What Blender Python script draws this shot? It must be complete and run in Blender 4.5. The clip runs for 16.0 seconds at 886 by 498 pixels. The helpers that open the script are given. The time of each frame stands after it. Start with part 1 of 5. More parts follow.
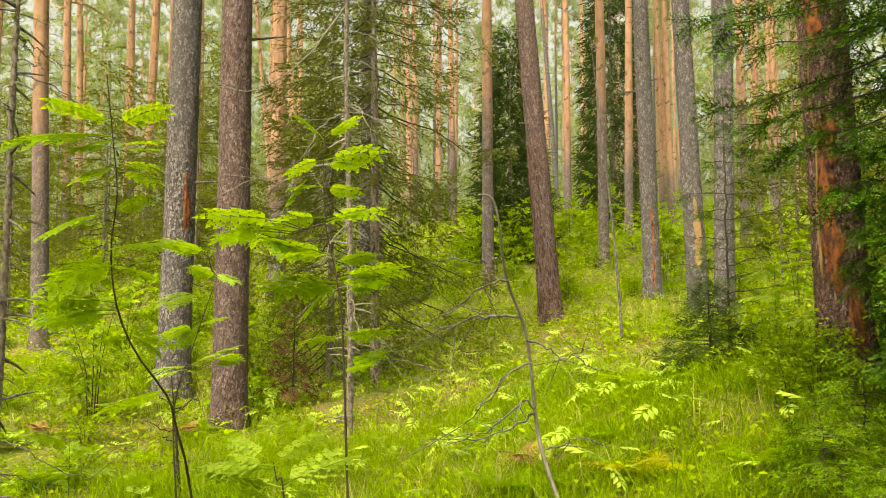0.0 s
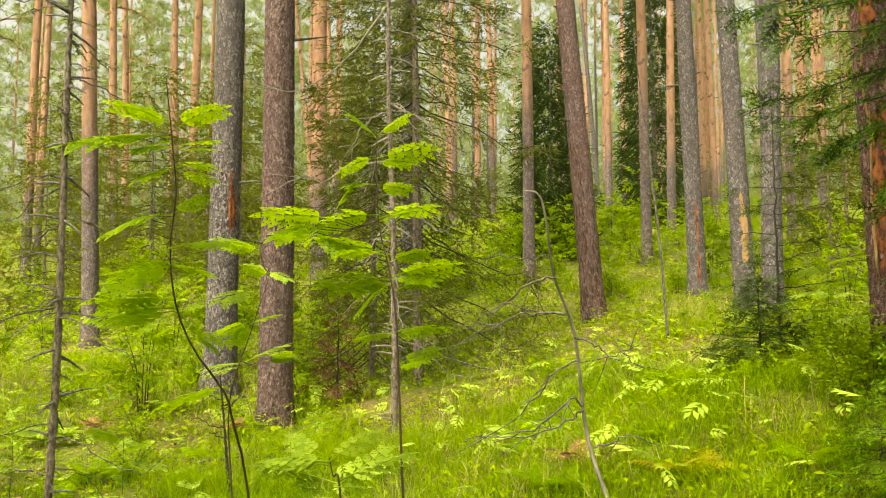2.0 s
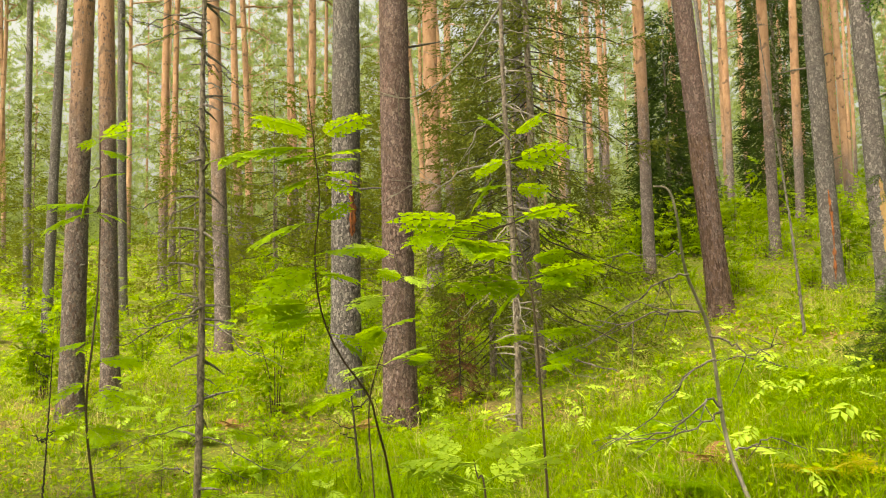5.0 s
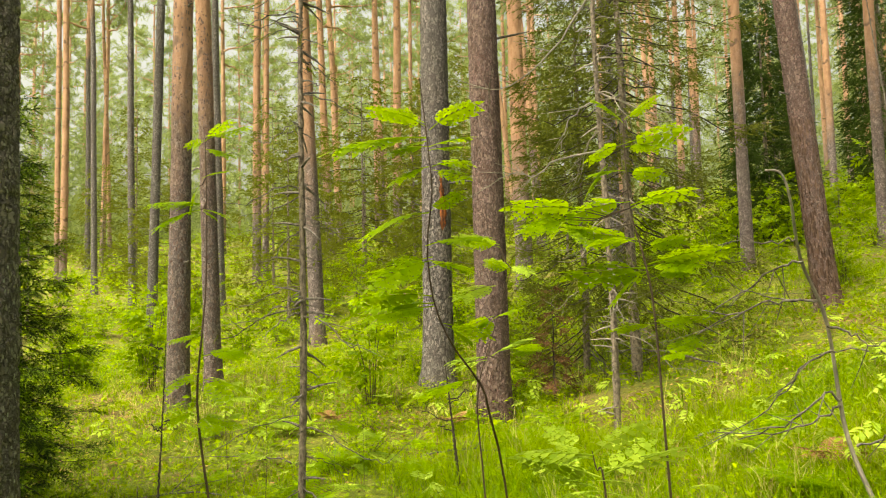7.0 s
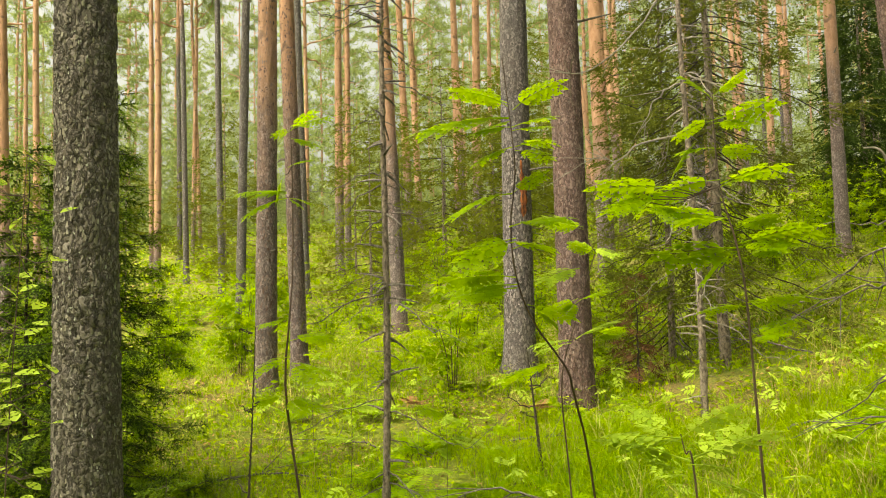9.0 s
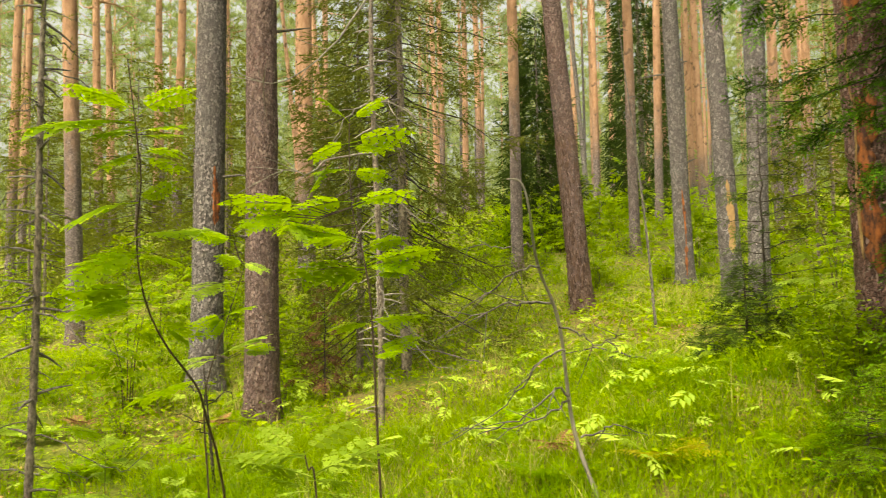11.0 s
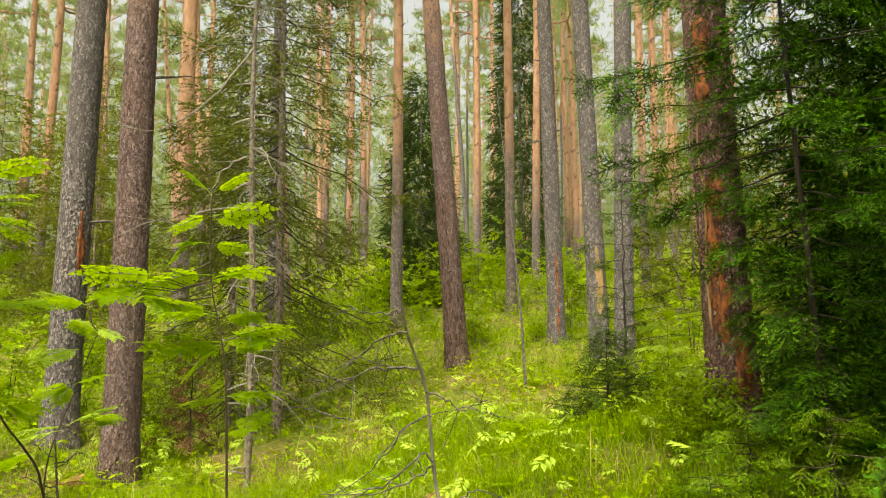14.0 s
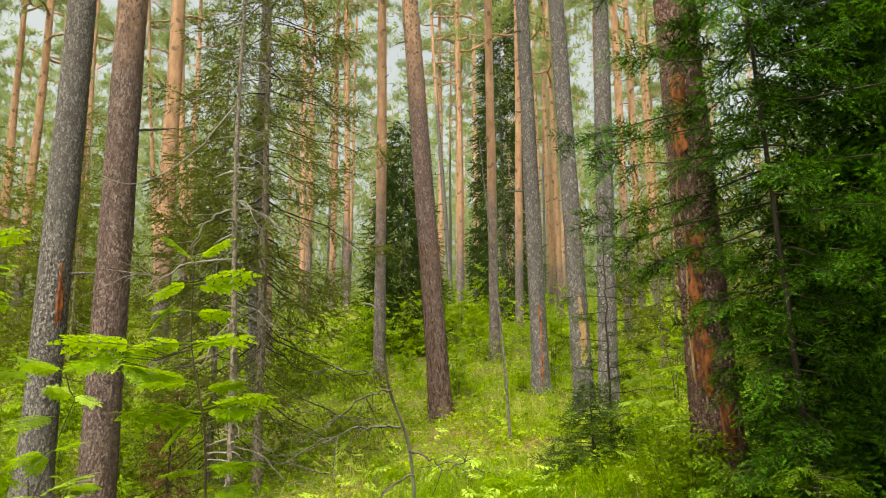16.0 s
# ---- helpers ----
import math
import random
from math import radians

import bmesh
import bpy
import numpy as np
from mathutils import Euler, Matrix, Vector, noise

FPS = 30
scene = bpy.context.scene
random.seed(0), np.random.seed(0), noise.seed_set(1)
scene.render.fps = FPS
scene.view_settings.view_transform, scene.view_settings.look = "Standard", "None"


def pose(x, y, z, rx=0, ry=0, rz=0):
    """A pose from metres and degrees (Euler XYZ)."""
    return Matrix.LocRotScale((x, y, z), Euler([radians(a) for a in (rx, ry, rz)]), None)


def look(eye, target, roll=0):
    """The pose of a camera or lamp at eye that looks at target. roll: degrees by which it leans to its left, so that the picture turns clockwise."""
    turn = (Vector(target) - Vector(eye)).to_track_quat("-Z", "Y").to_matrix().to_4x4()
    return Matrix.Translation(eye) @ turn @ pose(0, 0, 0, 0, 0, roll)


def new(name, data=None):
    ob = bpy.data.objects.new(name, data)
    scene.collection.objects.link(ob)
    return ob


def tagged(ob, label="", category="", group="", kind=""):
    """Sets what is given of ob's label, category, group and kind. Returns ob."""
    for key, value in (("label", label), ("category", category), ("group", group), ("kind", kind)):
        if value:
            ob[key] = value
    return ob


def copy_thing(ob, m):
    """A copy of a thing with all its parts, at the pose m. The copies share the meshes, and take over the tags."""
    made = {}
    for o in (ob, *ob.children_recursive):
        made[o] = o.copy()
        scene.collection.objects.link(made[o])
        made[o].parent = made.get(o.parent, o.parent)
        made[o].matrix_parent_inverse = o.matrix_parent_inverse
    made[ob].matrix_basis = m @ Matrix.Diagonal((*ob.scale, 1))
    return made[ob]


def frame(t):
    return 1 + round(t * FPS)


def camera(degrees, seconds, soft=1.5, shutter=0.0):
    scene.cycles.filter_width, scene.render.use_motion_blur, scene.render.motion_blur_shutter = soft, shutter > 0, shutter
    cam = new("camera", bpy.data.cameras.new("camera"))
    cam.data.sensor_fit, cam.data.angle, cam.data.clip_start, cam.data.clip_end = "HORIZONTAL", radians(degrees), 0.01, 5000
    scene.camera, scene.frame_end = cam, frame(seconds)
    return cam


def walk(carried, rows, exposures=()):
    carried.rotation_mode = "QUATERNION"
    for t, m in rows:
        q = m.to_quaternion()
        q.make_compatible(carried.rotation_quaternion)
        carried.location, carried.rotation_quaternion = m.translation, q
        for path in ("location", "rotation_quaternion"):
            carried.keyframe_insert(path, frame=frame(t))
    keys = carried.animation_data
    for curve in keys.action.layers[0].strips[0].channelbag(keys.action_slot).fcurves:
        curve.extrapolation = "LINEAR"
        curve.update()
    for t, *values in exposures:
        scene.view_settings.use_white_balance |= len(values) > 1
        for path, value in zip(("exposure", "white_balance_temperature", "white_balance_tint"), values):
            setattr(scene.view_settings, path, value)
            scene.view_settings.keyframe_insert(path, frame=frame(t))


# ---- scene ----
cam = camera(58.2, 16.0, soft=1.05, shutter=0.35)
PATH = [
    (0, 0.000, 0.000, 1.500, 95.38, 0.02, 0.00),
    (0.5, -0.018, 0.011, 1.499, 95.35, -0.04, 0.60),
    (1, -0.028, 0.017, 1.497, 95.26, -0.04, 1.29),
    (1.5, -0.032, 0.007, 1.500, 95.23, 0.08, 2.06),
    (2, -0.041, 0.001, 1.498, 95.22, 0.15, 2.82),
    (2.5, -0.042, -0.004, 1.501, 95.28, 0.36, 3.83),
    (3, -0.048, -0.015, 1.505, 95.22, 0.50, 5.53),
    (5.5, -0.136, -0.000, 1.497, 95.38, 1.25, 12.44),
    (6, -0.161, 0.004, 1.491, 95.32, 1.35, 14.04),
    (6.5, -0.180, 0.001, 1.493, 95.25, 1.34, 15.52),
    (7, -0.196, 0.002, 1.490, 95.07, 1.40, 17.15),
    (7.5, -0.218, -0.007, 1.487, 94.93, 1.41, 18.91),
    (8, -0.233, -0.012, 1.483, 94.74, 1.49, 20.70),
    (8.5, -0.240, -0.011, 1.476, 94.58, 1.45, 22.14),
    (9, -0.205, -0.005, 1.467, 94.44, 1.32, 22.91),
    (9.5, -0.138, 0.019, 1.473, 94.49, 0.96, 19.48),
    (10, -0.071, 0.071, 1.475, 94.40, 1.31, 11.92),
    (10.2, -0.055, 0.095, 1.477, 94.38, 1.26, 9.35),
    (12.3, 0.043, -0.013, 1.510, 95.95, 0.42, -3.32),
    (12.5, 0.045, -0.005, 1.519, 96.23, 0.35, -3.82),
    (13, 0.052, -0.002, 1.529, 96.85, 0.04, -4.55),
    (13.5, 0.062, -0.001, 1.544, 97.35, 0.03, -5.79),
    (14, 0.061, -0.006, 1.556, 98.31, 0.00, -6.39),
    (14.5, 0.059, -0.006, 1.576, 99.23, 0.11, -6.73),
    (15, 0.059, -0.008, 1.584, 100.01, 0.21, -7.02),
    (15.5, 0.055, -0.012, 1.603, 100.83, 0.24, -7.35),
    (16, 0.060, -0.017, 1.614, 101.61, 0.35, -7.55),
]
walk(cam, [(r[0], pose(*r[1:])) for r in PATH], [(0, 1.52, 8900, 1), (10, 1.44, 8900, -1), (12.5, 1.44, 8800, 2), (16, 1.28, 7700, -2)])

# ---- daylight: bright thin overcast, brighter from the open side on the left ----
SUN_ELEV, SUN_AZ = 60.0, 150.0
world = bpy.data.worlds.new("sky")
scene.world = world
world.use_nodes = True
wn = world.node_tree
sky = wn.nodes.new("ShaderNodeTexSky")
sky.sky_type, sky.sun_disc = "NISHITA", False
sky.sun_elevation, sky.sun_rotation = radians(SUN_ELEV), radians(-SUN_AZ)
sky.air_density, sky.dust_density, sky.ozone_density = 1.0, 10.0, 0.0
veil = wn.nodes.new("ShaderNodeHueSaturation")
veil.inputs["Saturation"].default_value = 0.5
wn.links.new(sky.outputs[0], veil.inputs["Color"])
wn.links.new(veil.outputs[0], wn.nodes["Background"].inputs[0])
wn.nodes["Background"].inputs[1].default_value = 0.15
sun = new("sun", bpy.data.lights.new("sun", "SUN"))
sun.data.energy, sun.data.angle, sun.data.color = 2.2, radians(22), (1.0, 0.95, 0.86)
sun.matrix_world = look((-math.sin(radians(SUN_AZ)) * 40 * math.cos(radians(SUN_ELEV)),
                         math.cos(radians(SUN_AZ)) * 40 * math.cos(radians(SUN_ELEV)),
                         40 * math.sin(radians(SUN_ELEV))), (0, 0, 0))
RNG = np.random.default_rng(7)


# ---- materials ----
def nodes_of(name):
    m = bpy.data.materials.new(name)
    m.use_nodes = True
    nt = m.node_tree
    return m, nt, nt.nodes["Principled BSDF"], nt.nodes["Material Output"]


def ramp(nt, fac, stops):
    n = nt.nodes.new("ShaderNodeValToRGB")
    e = n.color_ramp.elements
    while len(e) < len(stops):
        e.new(0.5)
    for el, (p, c) in zip(e, stops):
        el.position, el.color = p, (*c, 1)
    nt.links.new(fac, n.inputs[0])
    return n.outputs[0]


def mixed(nt, fac, a, b, blend="MIX"):
    n = nt.nodes.new("ShaderNodeMix")
    n.data_type, n.blend_type = "RGBA", blend
    for sock, v in ((n.inputs[0], fac), (n.inputs[6], a), (n.inputs[7], b)):
        if isinstance(v, bpy.types.NodeSocket):
            nt.links.new(v, sock)
        elif isinstance(v, tuple):
            sock.default_value = (*v, 1)
        else:
            sock.default_value = v
    return n.outputs[2]


def coords(nt, scale, kind="Object"):
    tc, mp = nt.nodes.new("ShaderNodeTexCoord"), nt.nodes.new("ShaderNodeMapping")
    mp.inputs["Scale"].default_value = scale
    nt.links.new(tc.outputs[kind], mp.inputs[0])
    return mp.outputs[0]


def noise_tex(nt, vec, scale, detail=4.0, rough=0.6):
    n = nt.nodes.new("ShaderNodeTexNoise")
    n.inputs["Scale"].default_value, n.inputs["Detail"].default_value, n.inputs["Roughness"].default_value = scale, detail, rough
    nt.links.new(vec, n.inputs["Vector"])
    return n.outputs["Fac"]


def voronoi(nt, vec, scale, feature="F1", out="Distance"):
    n = nt.nodes.new("ShaderNodeTexVoronoi")
    n.feature = feature
    n.inputs["Scale"].default_value = scale
    nt.links.new(vec, n.inputs["Vector"])
    return n.outputs[out]


def bump(nt, height, strength, distance, bsdf):
    n = nt.nodes.new("ShaderNodeBump")
    n.inputs["Strength"].default_value, n.inputs["Distance"].default_value = strength, distance
    nt.links.new(height, n.inputs["Height"])
    nt.links.new(n.outputs[0], bsdf.inputs["Normal"])


def leaf_material(name, dark, mid, light, through_light=0.4, rough=0.45, clump=0.0):
    """Foliage whose tone differs from leaf to leaf, with light passing through it."""
    m, nt, b, out = nodes_of(name)
    geo = nt.nodes.new("ShaderNodeNewGeometry")
    col = ramp(nt, geo.outputs["Random Per Island"], [(0.0, dark), (0.5, mid), (1.0, light)])
    if clump:
        fine = noise_tex(nt, coords(nt, (1, 1, 1)), clump, 2)
        col = mixed(nt, 0.7, col, ramp(nt, fine, [(0.32, dark), (0.52, mid), (0.72, light)]))
    n = noise_tex(nt, coords(nt, (1, 1, 1)), 0.9, 3)
    col = mixed(nt, ramp(nt, n, [(0.35, (0, 0, 0)), (0.7, (1, 1, 1))]), col, mixed(nt, 0.45, col, light))
    nt.links.new(col, b.inputs["Base Color"])
    b.inputs["Roughness"].default_value = rough
    b.inputs["Specular IOR Level"].default_value = 0.16 if rough < 0.55 else 0.1
    tr, mx = nt.nodes.new("ShaderNodeBsdfTranslucent"), nt.nodes.new("ShaderNodeMixShader")
    nt.links.new(mixed(nt, 0.5, col, light), tr.inputs[0])
    mx.inputs[0].default_value = through_light
    nt.links.new(b.outputs[0], mx.inputs[1])
    nt.links.new(tr.outputs[0], mx.inputs[2])
    nt.links.new(mx.outputs[0], out.inputs[0])
    return m


def bark_material(name, start, low=(0.20, 0.165, 0.175), high=(0.40, 0.235, 0.16), lichen=0.27, warm=(0.22, 0.13, 0.09)):
    """Pine bark: grey fissured plates below, thin orange bark from the height start on."""
    m, nt, b, out = nodes_of(name)
    tc = coords(nt, (1, 1, 1))
    wob = nt.nodes.new("ShaderNodeTexNoise")
    wob.inputs["Scale"].default_value, wob.inputs["Detail"].default_value = 16, 4
    nt.links.new(tc, wob.inputs["Vector"])
    bent = mixed(nt, 0.10, coords(nt, (1, 1, 0.46)), wob.outputs["Color"], "ADD")
    plates = voronoi(nt, bent, 36, "DISTANCE_TO_EDGE")
    tone = voronoi(nt, bent, 36, "F1", "Color")
    grain = noise_tex(nt, coords(nt, (1, 1, 0.5)), 60, 5, 0.7)
    broad = noise_tex(nt, coords(nt, (1, 1, 0.4)), 2.2, 4)
    sep = nt.nodes.new("ShaderNodeSeparateColor")
    nt.links.new(tone, sep.inputs[0])
    dark = tuple(c * 0.36 for c in low)
    pale = tuple(min(1, c * 1.5) for c in low)
    grey = ramp(nt, sep.outputs[0], [(0.0, tuple(c * 0.6 for c in low)), (0.6, low), (1.0, pale)])
    grey = mixed(nt, ramp(nt, broad, [(0.45, (0, 0, 0)), (0.75, (0.6, 0.6, 0.6))]), grey, warm)
    fl = ramp(nt, noise_tex(nt, tc, 34, 3, 0.7), [(0.55, (0, 0, 0)), (0.61, (lichen, lichen, lichen))])
    grey = mixed(nt, fl, grey, (0.38, 0.37, 0.37))
    crack = ramp(nt, plates, [(0.0, (0.95, 0.95, 0.95)), (0.17, (0, 0, 0))])
    grey = mixed(nt, crack, grey, dark)
    oran = ramp(nt, noise_tex(nt, coords(nt, (1, 1, 0.35)), 7, 5, 0.7), [(0.3, tuple(c * 0.62 for c in high)), (0.5, high), (0.72, (0.52, 0.33, 0.24))])
    knot = ramp(nt, noise_tex(nt, coords(nt, (1, 1, 1.0)), 3.6, 2), [(0.62, (0, 0, 0)), (0.68, (0.75, 0.75, 0.75))])
    oran = mixed(nt, knot, oran, (0.10, 0.07, 0.055))
    z = nt.nodes.new("ShaderNodeSeparateXYZ")
    nt.links.new(tc, z.inputs[0])
    ad = nt.nodes.new("ShaderNodeMath")
    ad.operation = "MULTIPLY_ADD"
    nt.links.new(broad, ad.inputs[0])
    ad.inputs[1].default_value = 3.4
    nt.links.new(z.outputs[2], ad.inputs[2])
    mr = nt.nodes.new("ShaderNodeMapRange")
    mr.inputs["From Min"].default_value, mr.inputs["From Max"].default_value = start + 0.9, start + 3.0
    nt.links.new(ad.outputs[0], mr.inputs[0])
    nt.links.new(mixed(nt, mr.outputs[0], grey, oran), b.inputs["Base Color"])
    b.inputs["Roughness"].default_value = 0.85
    b.inputs["Specular IOR Level"].default_value = 0.2
    hmix = nt.nodes.new("ShaderNodeMath")
    hmix.operation = "MULTIPLY_ADD"
    nt.links.new(grain, hmix.inputs[0])
    hmix.inputs[1].default_value = 0.35
    nt.links.new(ramp(nt, plates, [(0.0, (0, 0, 0)), (0.25, (1, 1, 1))]), hmix.inputs[2])
    bump(nt, hmix.outputs[0], 0.8, 0.012, b)
    return m


def wood_material(name, a, b2, scale=20, rough=0.8, stretch=0.3, edges=(0.3, 0.7)):
    m, nt, b, out = nodes_of(name)
    n = noise_tex(nt, coords(nt, (1, 1, stretch)), scale, 5, 0.7)
    nt.links.new(ramp(nt, n, [(edges[0], a), (edges[1], b2)]), b.inputs["Base Color"])
    b.inputs["Roughness"].default_value = rough
    bump(nt, n, 0.5, 0.004, b)
    return m


BARK_GREY = bark_material("bark_grey", 9.0, (0.168, 0.156, 0.168), lichen=0.08, warm=(0.15, 0.12, 0.12))
BARK_LICHEN = bark_material("bark_lichen", 9.0, (0.165, 0.155, 0.14), lichen=0.4, warm=(0.13, 0.11, 0.09))
BARK_MID = bark_material("bark_mid", 3.6)
BARK_LOW = bark_material("bark_low", 2.6)
BARK_ORANGE = bark_material("bark_orange", 1.2, high=(0.42, 0.255, 0.18))
BARK_BROWN = bark_material("bark_brown", 5.5, (0.17, 0.12, 0.125), warm=(0.16, 0.075, 0.06))
BARK_RED = bark_material("bark_red", 8.0, (0.20, 0.115, 0.11), lichen=0.3, warm=(0.19, 0.07, 0.05))
SCALE_GREY = leaf_material("scale_grey", (0.085, 0.072, 0.076), (0.18, 0.16, 0.17), (0.30, 0.275, 0.285), 0.0, 0.85)
SCALE_BROWN = leaf_material("scale_brown", (0.06, 0.036, 0.032), (0.145, 0.10, 0.096), (0.23, 0.175, 0.17), 0.0, 0.85)
SCALE_DARK = leaf_material("scale_dark", (0.03, 0.018, 0.015), (0.085, 0.052, 0.044), (0.17, 0.115, 0.10), 0.0, 0.85)
SCALE_RED = leaf_material("scale_red", (0.06, 0.028, 0.026), (0.16, 0.09, 0.09), (0.32, 0.22, 0.23), 0.0, 0.85)
SCALE_LICHEN = leaf_material("scale_lichen", (0.09, 0.08, 0.066), (0.165, 0.155, 0.13), (0.27, 0.27, 0.225), 0.0, 0.85)
LICHEN_FLAKE = leaf_material("lichen_flake", (0.18, 0.19, 0.16), (0.26, 0.285, 0.235), (0.37, 0.40, 0.34), 0.0, 0.9)
WOUND = wood_material("wound", (0.05, 0.017, 0.010), (0.42, 0.13, 0.032), 24, 0.8, 0.38, (0.40, 0.66))
CALLUS = wood_material("callus", (0.20, 0.11, 0.05), (0.42, 0.28, 0.13), 18)
TWIG_GREY = wood_material("twig_grey", (0.04, 0.035, 0.033), (0.185, 0.165, 0.16), 38, 0.85, 0.5, (0.36, 0.66))
TWIG_PALE = wood_material("twig_pale", (0.10, 0.09, 0.08), (0.27, 0.245, 0.22), 30)
TWIG_DARK = wood_material("twig_dark", (0.014, 0.011, 0.009), (0.048, 0.035, 0.027), 30)
STEM_BROWN = wood_material("stem_brown", (0.03, 0.019, 0.014), (0.085, 0.052, 0.038), 30, 0.6)
POLE_BARK = wood_material("pole_bark", (0.05, 0.04, 0.034), (0.26, 0.215, 0.185), 46, 0.85, 0.5, (0.36, 0.64))
LITTER_LEAF = leaf_material("litter_leaf", (0.10, 0.05, 0.02), (0.26, 0.15, 0.06), (0.45, 0.30, 0.14), 0.1, 0.9)
LITTER = wood_material("litter", (0.12, 0.05, 0.02), (0.34, 0.18, 0.07), 30)
ROWAN = leaf_material("rowan_leaf", (0.17, 0.31, 0.006), (0.25, 0.41, 0.008), (0.34, 0.50, 0.012), 0.62)
ROWAN_PALE = leaf_material("rowan_pale", (0.21, 0.35, 0.03), (0.31, 0.46, 0.045), (0.41, 0.55, 0.08), 0.42)
GRASS = leaf_material("grass_blade", (0.035, 0.105, 0.002), (0.14, 0.295, 0.003), (0.33, 0.45, 0.006), 0.5)
STRAW = leaf_material("straw", (0.20, 0.17, 0.05), (0.38, 0.34, 0.11), (0.55, 0.50, 0.20), 0.3, 0.6)
HERB = leaf_material("herb_leaf", (0.06, 0.135, 0.002), (0.165, 0.29, 0.003), (0.31, 0.42, 0.005), 0.45)
FERN_YELLOW = leaf_material("fern_yellow", (0.30, 0.27, 0.012), (0.44, 0.40, 0.02), (0.56, 0.52, 0.04), 0.5)
FERN = leaf_material("fern_frond", (0.11, 0.23, 0.003), (0.20, 0.35, 0.005), (0.30, 0.46, 0.01), 0.5)
SHRUB = leaf_material("shrub_leaf", (0.07, 0.155, 0.003), (0.165, 0.29, 0.004), (0.29, 0.42, 0.006), 0.5)
NEEDLE_DARK = leaf_material("needle_dark", (0.008, 0.021, 0.001), (0.021, 0.054, 0.003), (0.05, 0.115, 0.006), 0.15, 0.7, 6.0)
NEEDLE_SHADE = leaf_material("needle_shade", (0.012, 0.028, 0.004), (0.028, 0.056, 0.008), (0.065, 0.11, 0.016), 0.2, 0.7, 6.0)
NEEDLE_YOUNG = leaf_material("needle_young", (0.018, 0.075, 0.002), (0.055, 0.17, 0.005), (0.12, 0.29, 0.010), 0.3, 0.6, 3.0)
NEEDLE_GREEN = leaf_material("needle_green", (0.03, 0.065, 0.004), (0.065, 0.12, 0.007), (0.13, 0.21, 0.014), 0.3, 0.6, 7.0)
NEEDLE_FRESH = leaf_material("needle_fresh", (0.075, 0.15, 0.008), (0.12, 0.22, 0.012), (0.19, 0.31, 0.02), 0.4, 0.6, 7.0)
NEEDLE_MID = leaf_material("needle_mid", (0.05, 0.068, 0.006), (0.11, 0.138, 0.012), (0.20, 0.225, 0.022), 0.35, 0.6, 5.0)
NEEDLE_RAGGED = leaf_material("needle_ragged", (0.035, 0.050, 0.006), (0.085, 0.108, 0.014), (0.165, 0.19, 0.026), 0.3, 0.6, 5.0)
NEEDLE_DRY = leaf_material("needle_dry", (0.05, 0.022, 0.012), (0.13, 0.062, 0.032), (0.23, 0.13, 0.07), 0.1, 0.8, 6.0)
NEEDLE_LOW = leaf_material("needle_low", (0.03, 0.06, 0.003), (0.075, 0.135, 0.006), (0.15, 0.22, 0.010), 0.3, 0.6, 7.0)
NEEDLE_TIP = leaf_material("needle_tip", (0.075, 0.19, 0.004), (0.13, 0.29, 0.008), (0.21, 0.39, 0.014), 0.4, 0.6, 7.0)
# pale grey-green: the haze of the distance is put into this needle colour
NEEDLE_PINE_HAZY = leaf_material("needle_pine_hazy", (0.105, 0.155, 0.05), (0.185, 0.245, 0.08), (0.29, 0.36, 0.13), 0.48)


def ground_material():
    m, nt, b, out = nodes_of("forest_floor")
    tc = coords(nt, (1, 1, 1))
    n1, n2 = noise_tex(nt, tc, 0.8, 5, 0.65), noise_tex(nt, tc, 22, 5, 0.75)
    moss = ramp(nt, n2, [(0.3, (0.04, 0.06, 0.003)), (0.55, (0.13, 0.17, 0.006)), (0.75, (0.26, 0.27, 0.016))])
    lit = ramp(nt, n2, [(0.3, (0.05, 0.03, 0.014)), (0.55, (0.19, 0.12, 0.05)), (0.75, (0.38, 0.27, 0.13))])
    nt.links.new(mixed(nt, ramp(nt, n1, [(0.45, (0, 0, 0)), (0.68, (0.85, 0.85, 0.85))]), moss, lit), b.inputs["Base Color"])
    b.inputs["Roughness"].default_value = 0.95
    bump(nt, n2, 1.0, 0.03, b)
    return m


FLOOR = ground_material()


# ---- mesh helpers ----
def mesh_of(name, verts, faces, material, smooth=True):
    """A mesh from an array of points and an array, or a list of arrays, of faces."""
    groups = faces if isinstance(faces, list) else [faces]
    groups = [np.asarray(g, np.int32) for g in groups if len(g)]
    me = bpy.data.meshes.new(name)
    v = np.asarray(verts, np.float32)
    me.vertices.add(len(v))
    me.vertices.foreach_set("co", v.ravel())
    loops = np.concatenate([g.ravel() for g in groups])
    sizes = np.concatenate([np.full(len(g), g.shape[1], np.int32) for g in groups])
    me.loops.add(len(loops))
    me.loops.foreach_set("vertex_index", loops)
    me.polygons.add(len(sizes))
    me.polygons.foreach_set("loop_start", np.concatenate([[0], np.cumsum(sizes)[:-1]]).astype(np.int32))
    me.update(calc_edges=True)
    me.polygons.foreach_set("use_smooth", np.full(len(sizes), smooth))
    me.materials.append(material)
    return me


def part(name, mesh, parent, label=""):
    ob = new(name, mesh)
    ob.parent = parent
    if label:
        tagged(ob, label)
    return ob


def joined(pieces):
    """Several (verts, faces) of one face size as one."""
    vs, fs, k = [], [], 0
    for v, f in pieces:
        vs.append(v)
        fs.append(np.asarray(f) + k)
        k += len(v)
    return np.concatenate(vs), np.concatenate(fs)


def unit(v):
    return v / np.maximum(np.linalg.norm(v, axis=-1, keepdims=True), 1e-9)


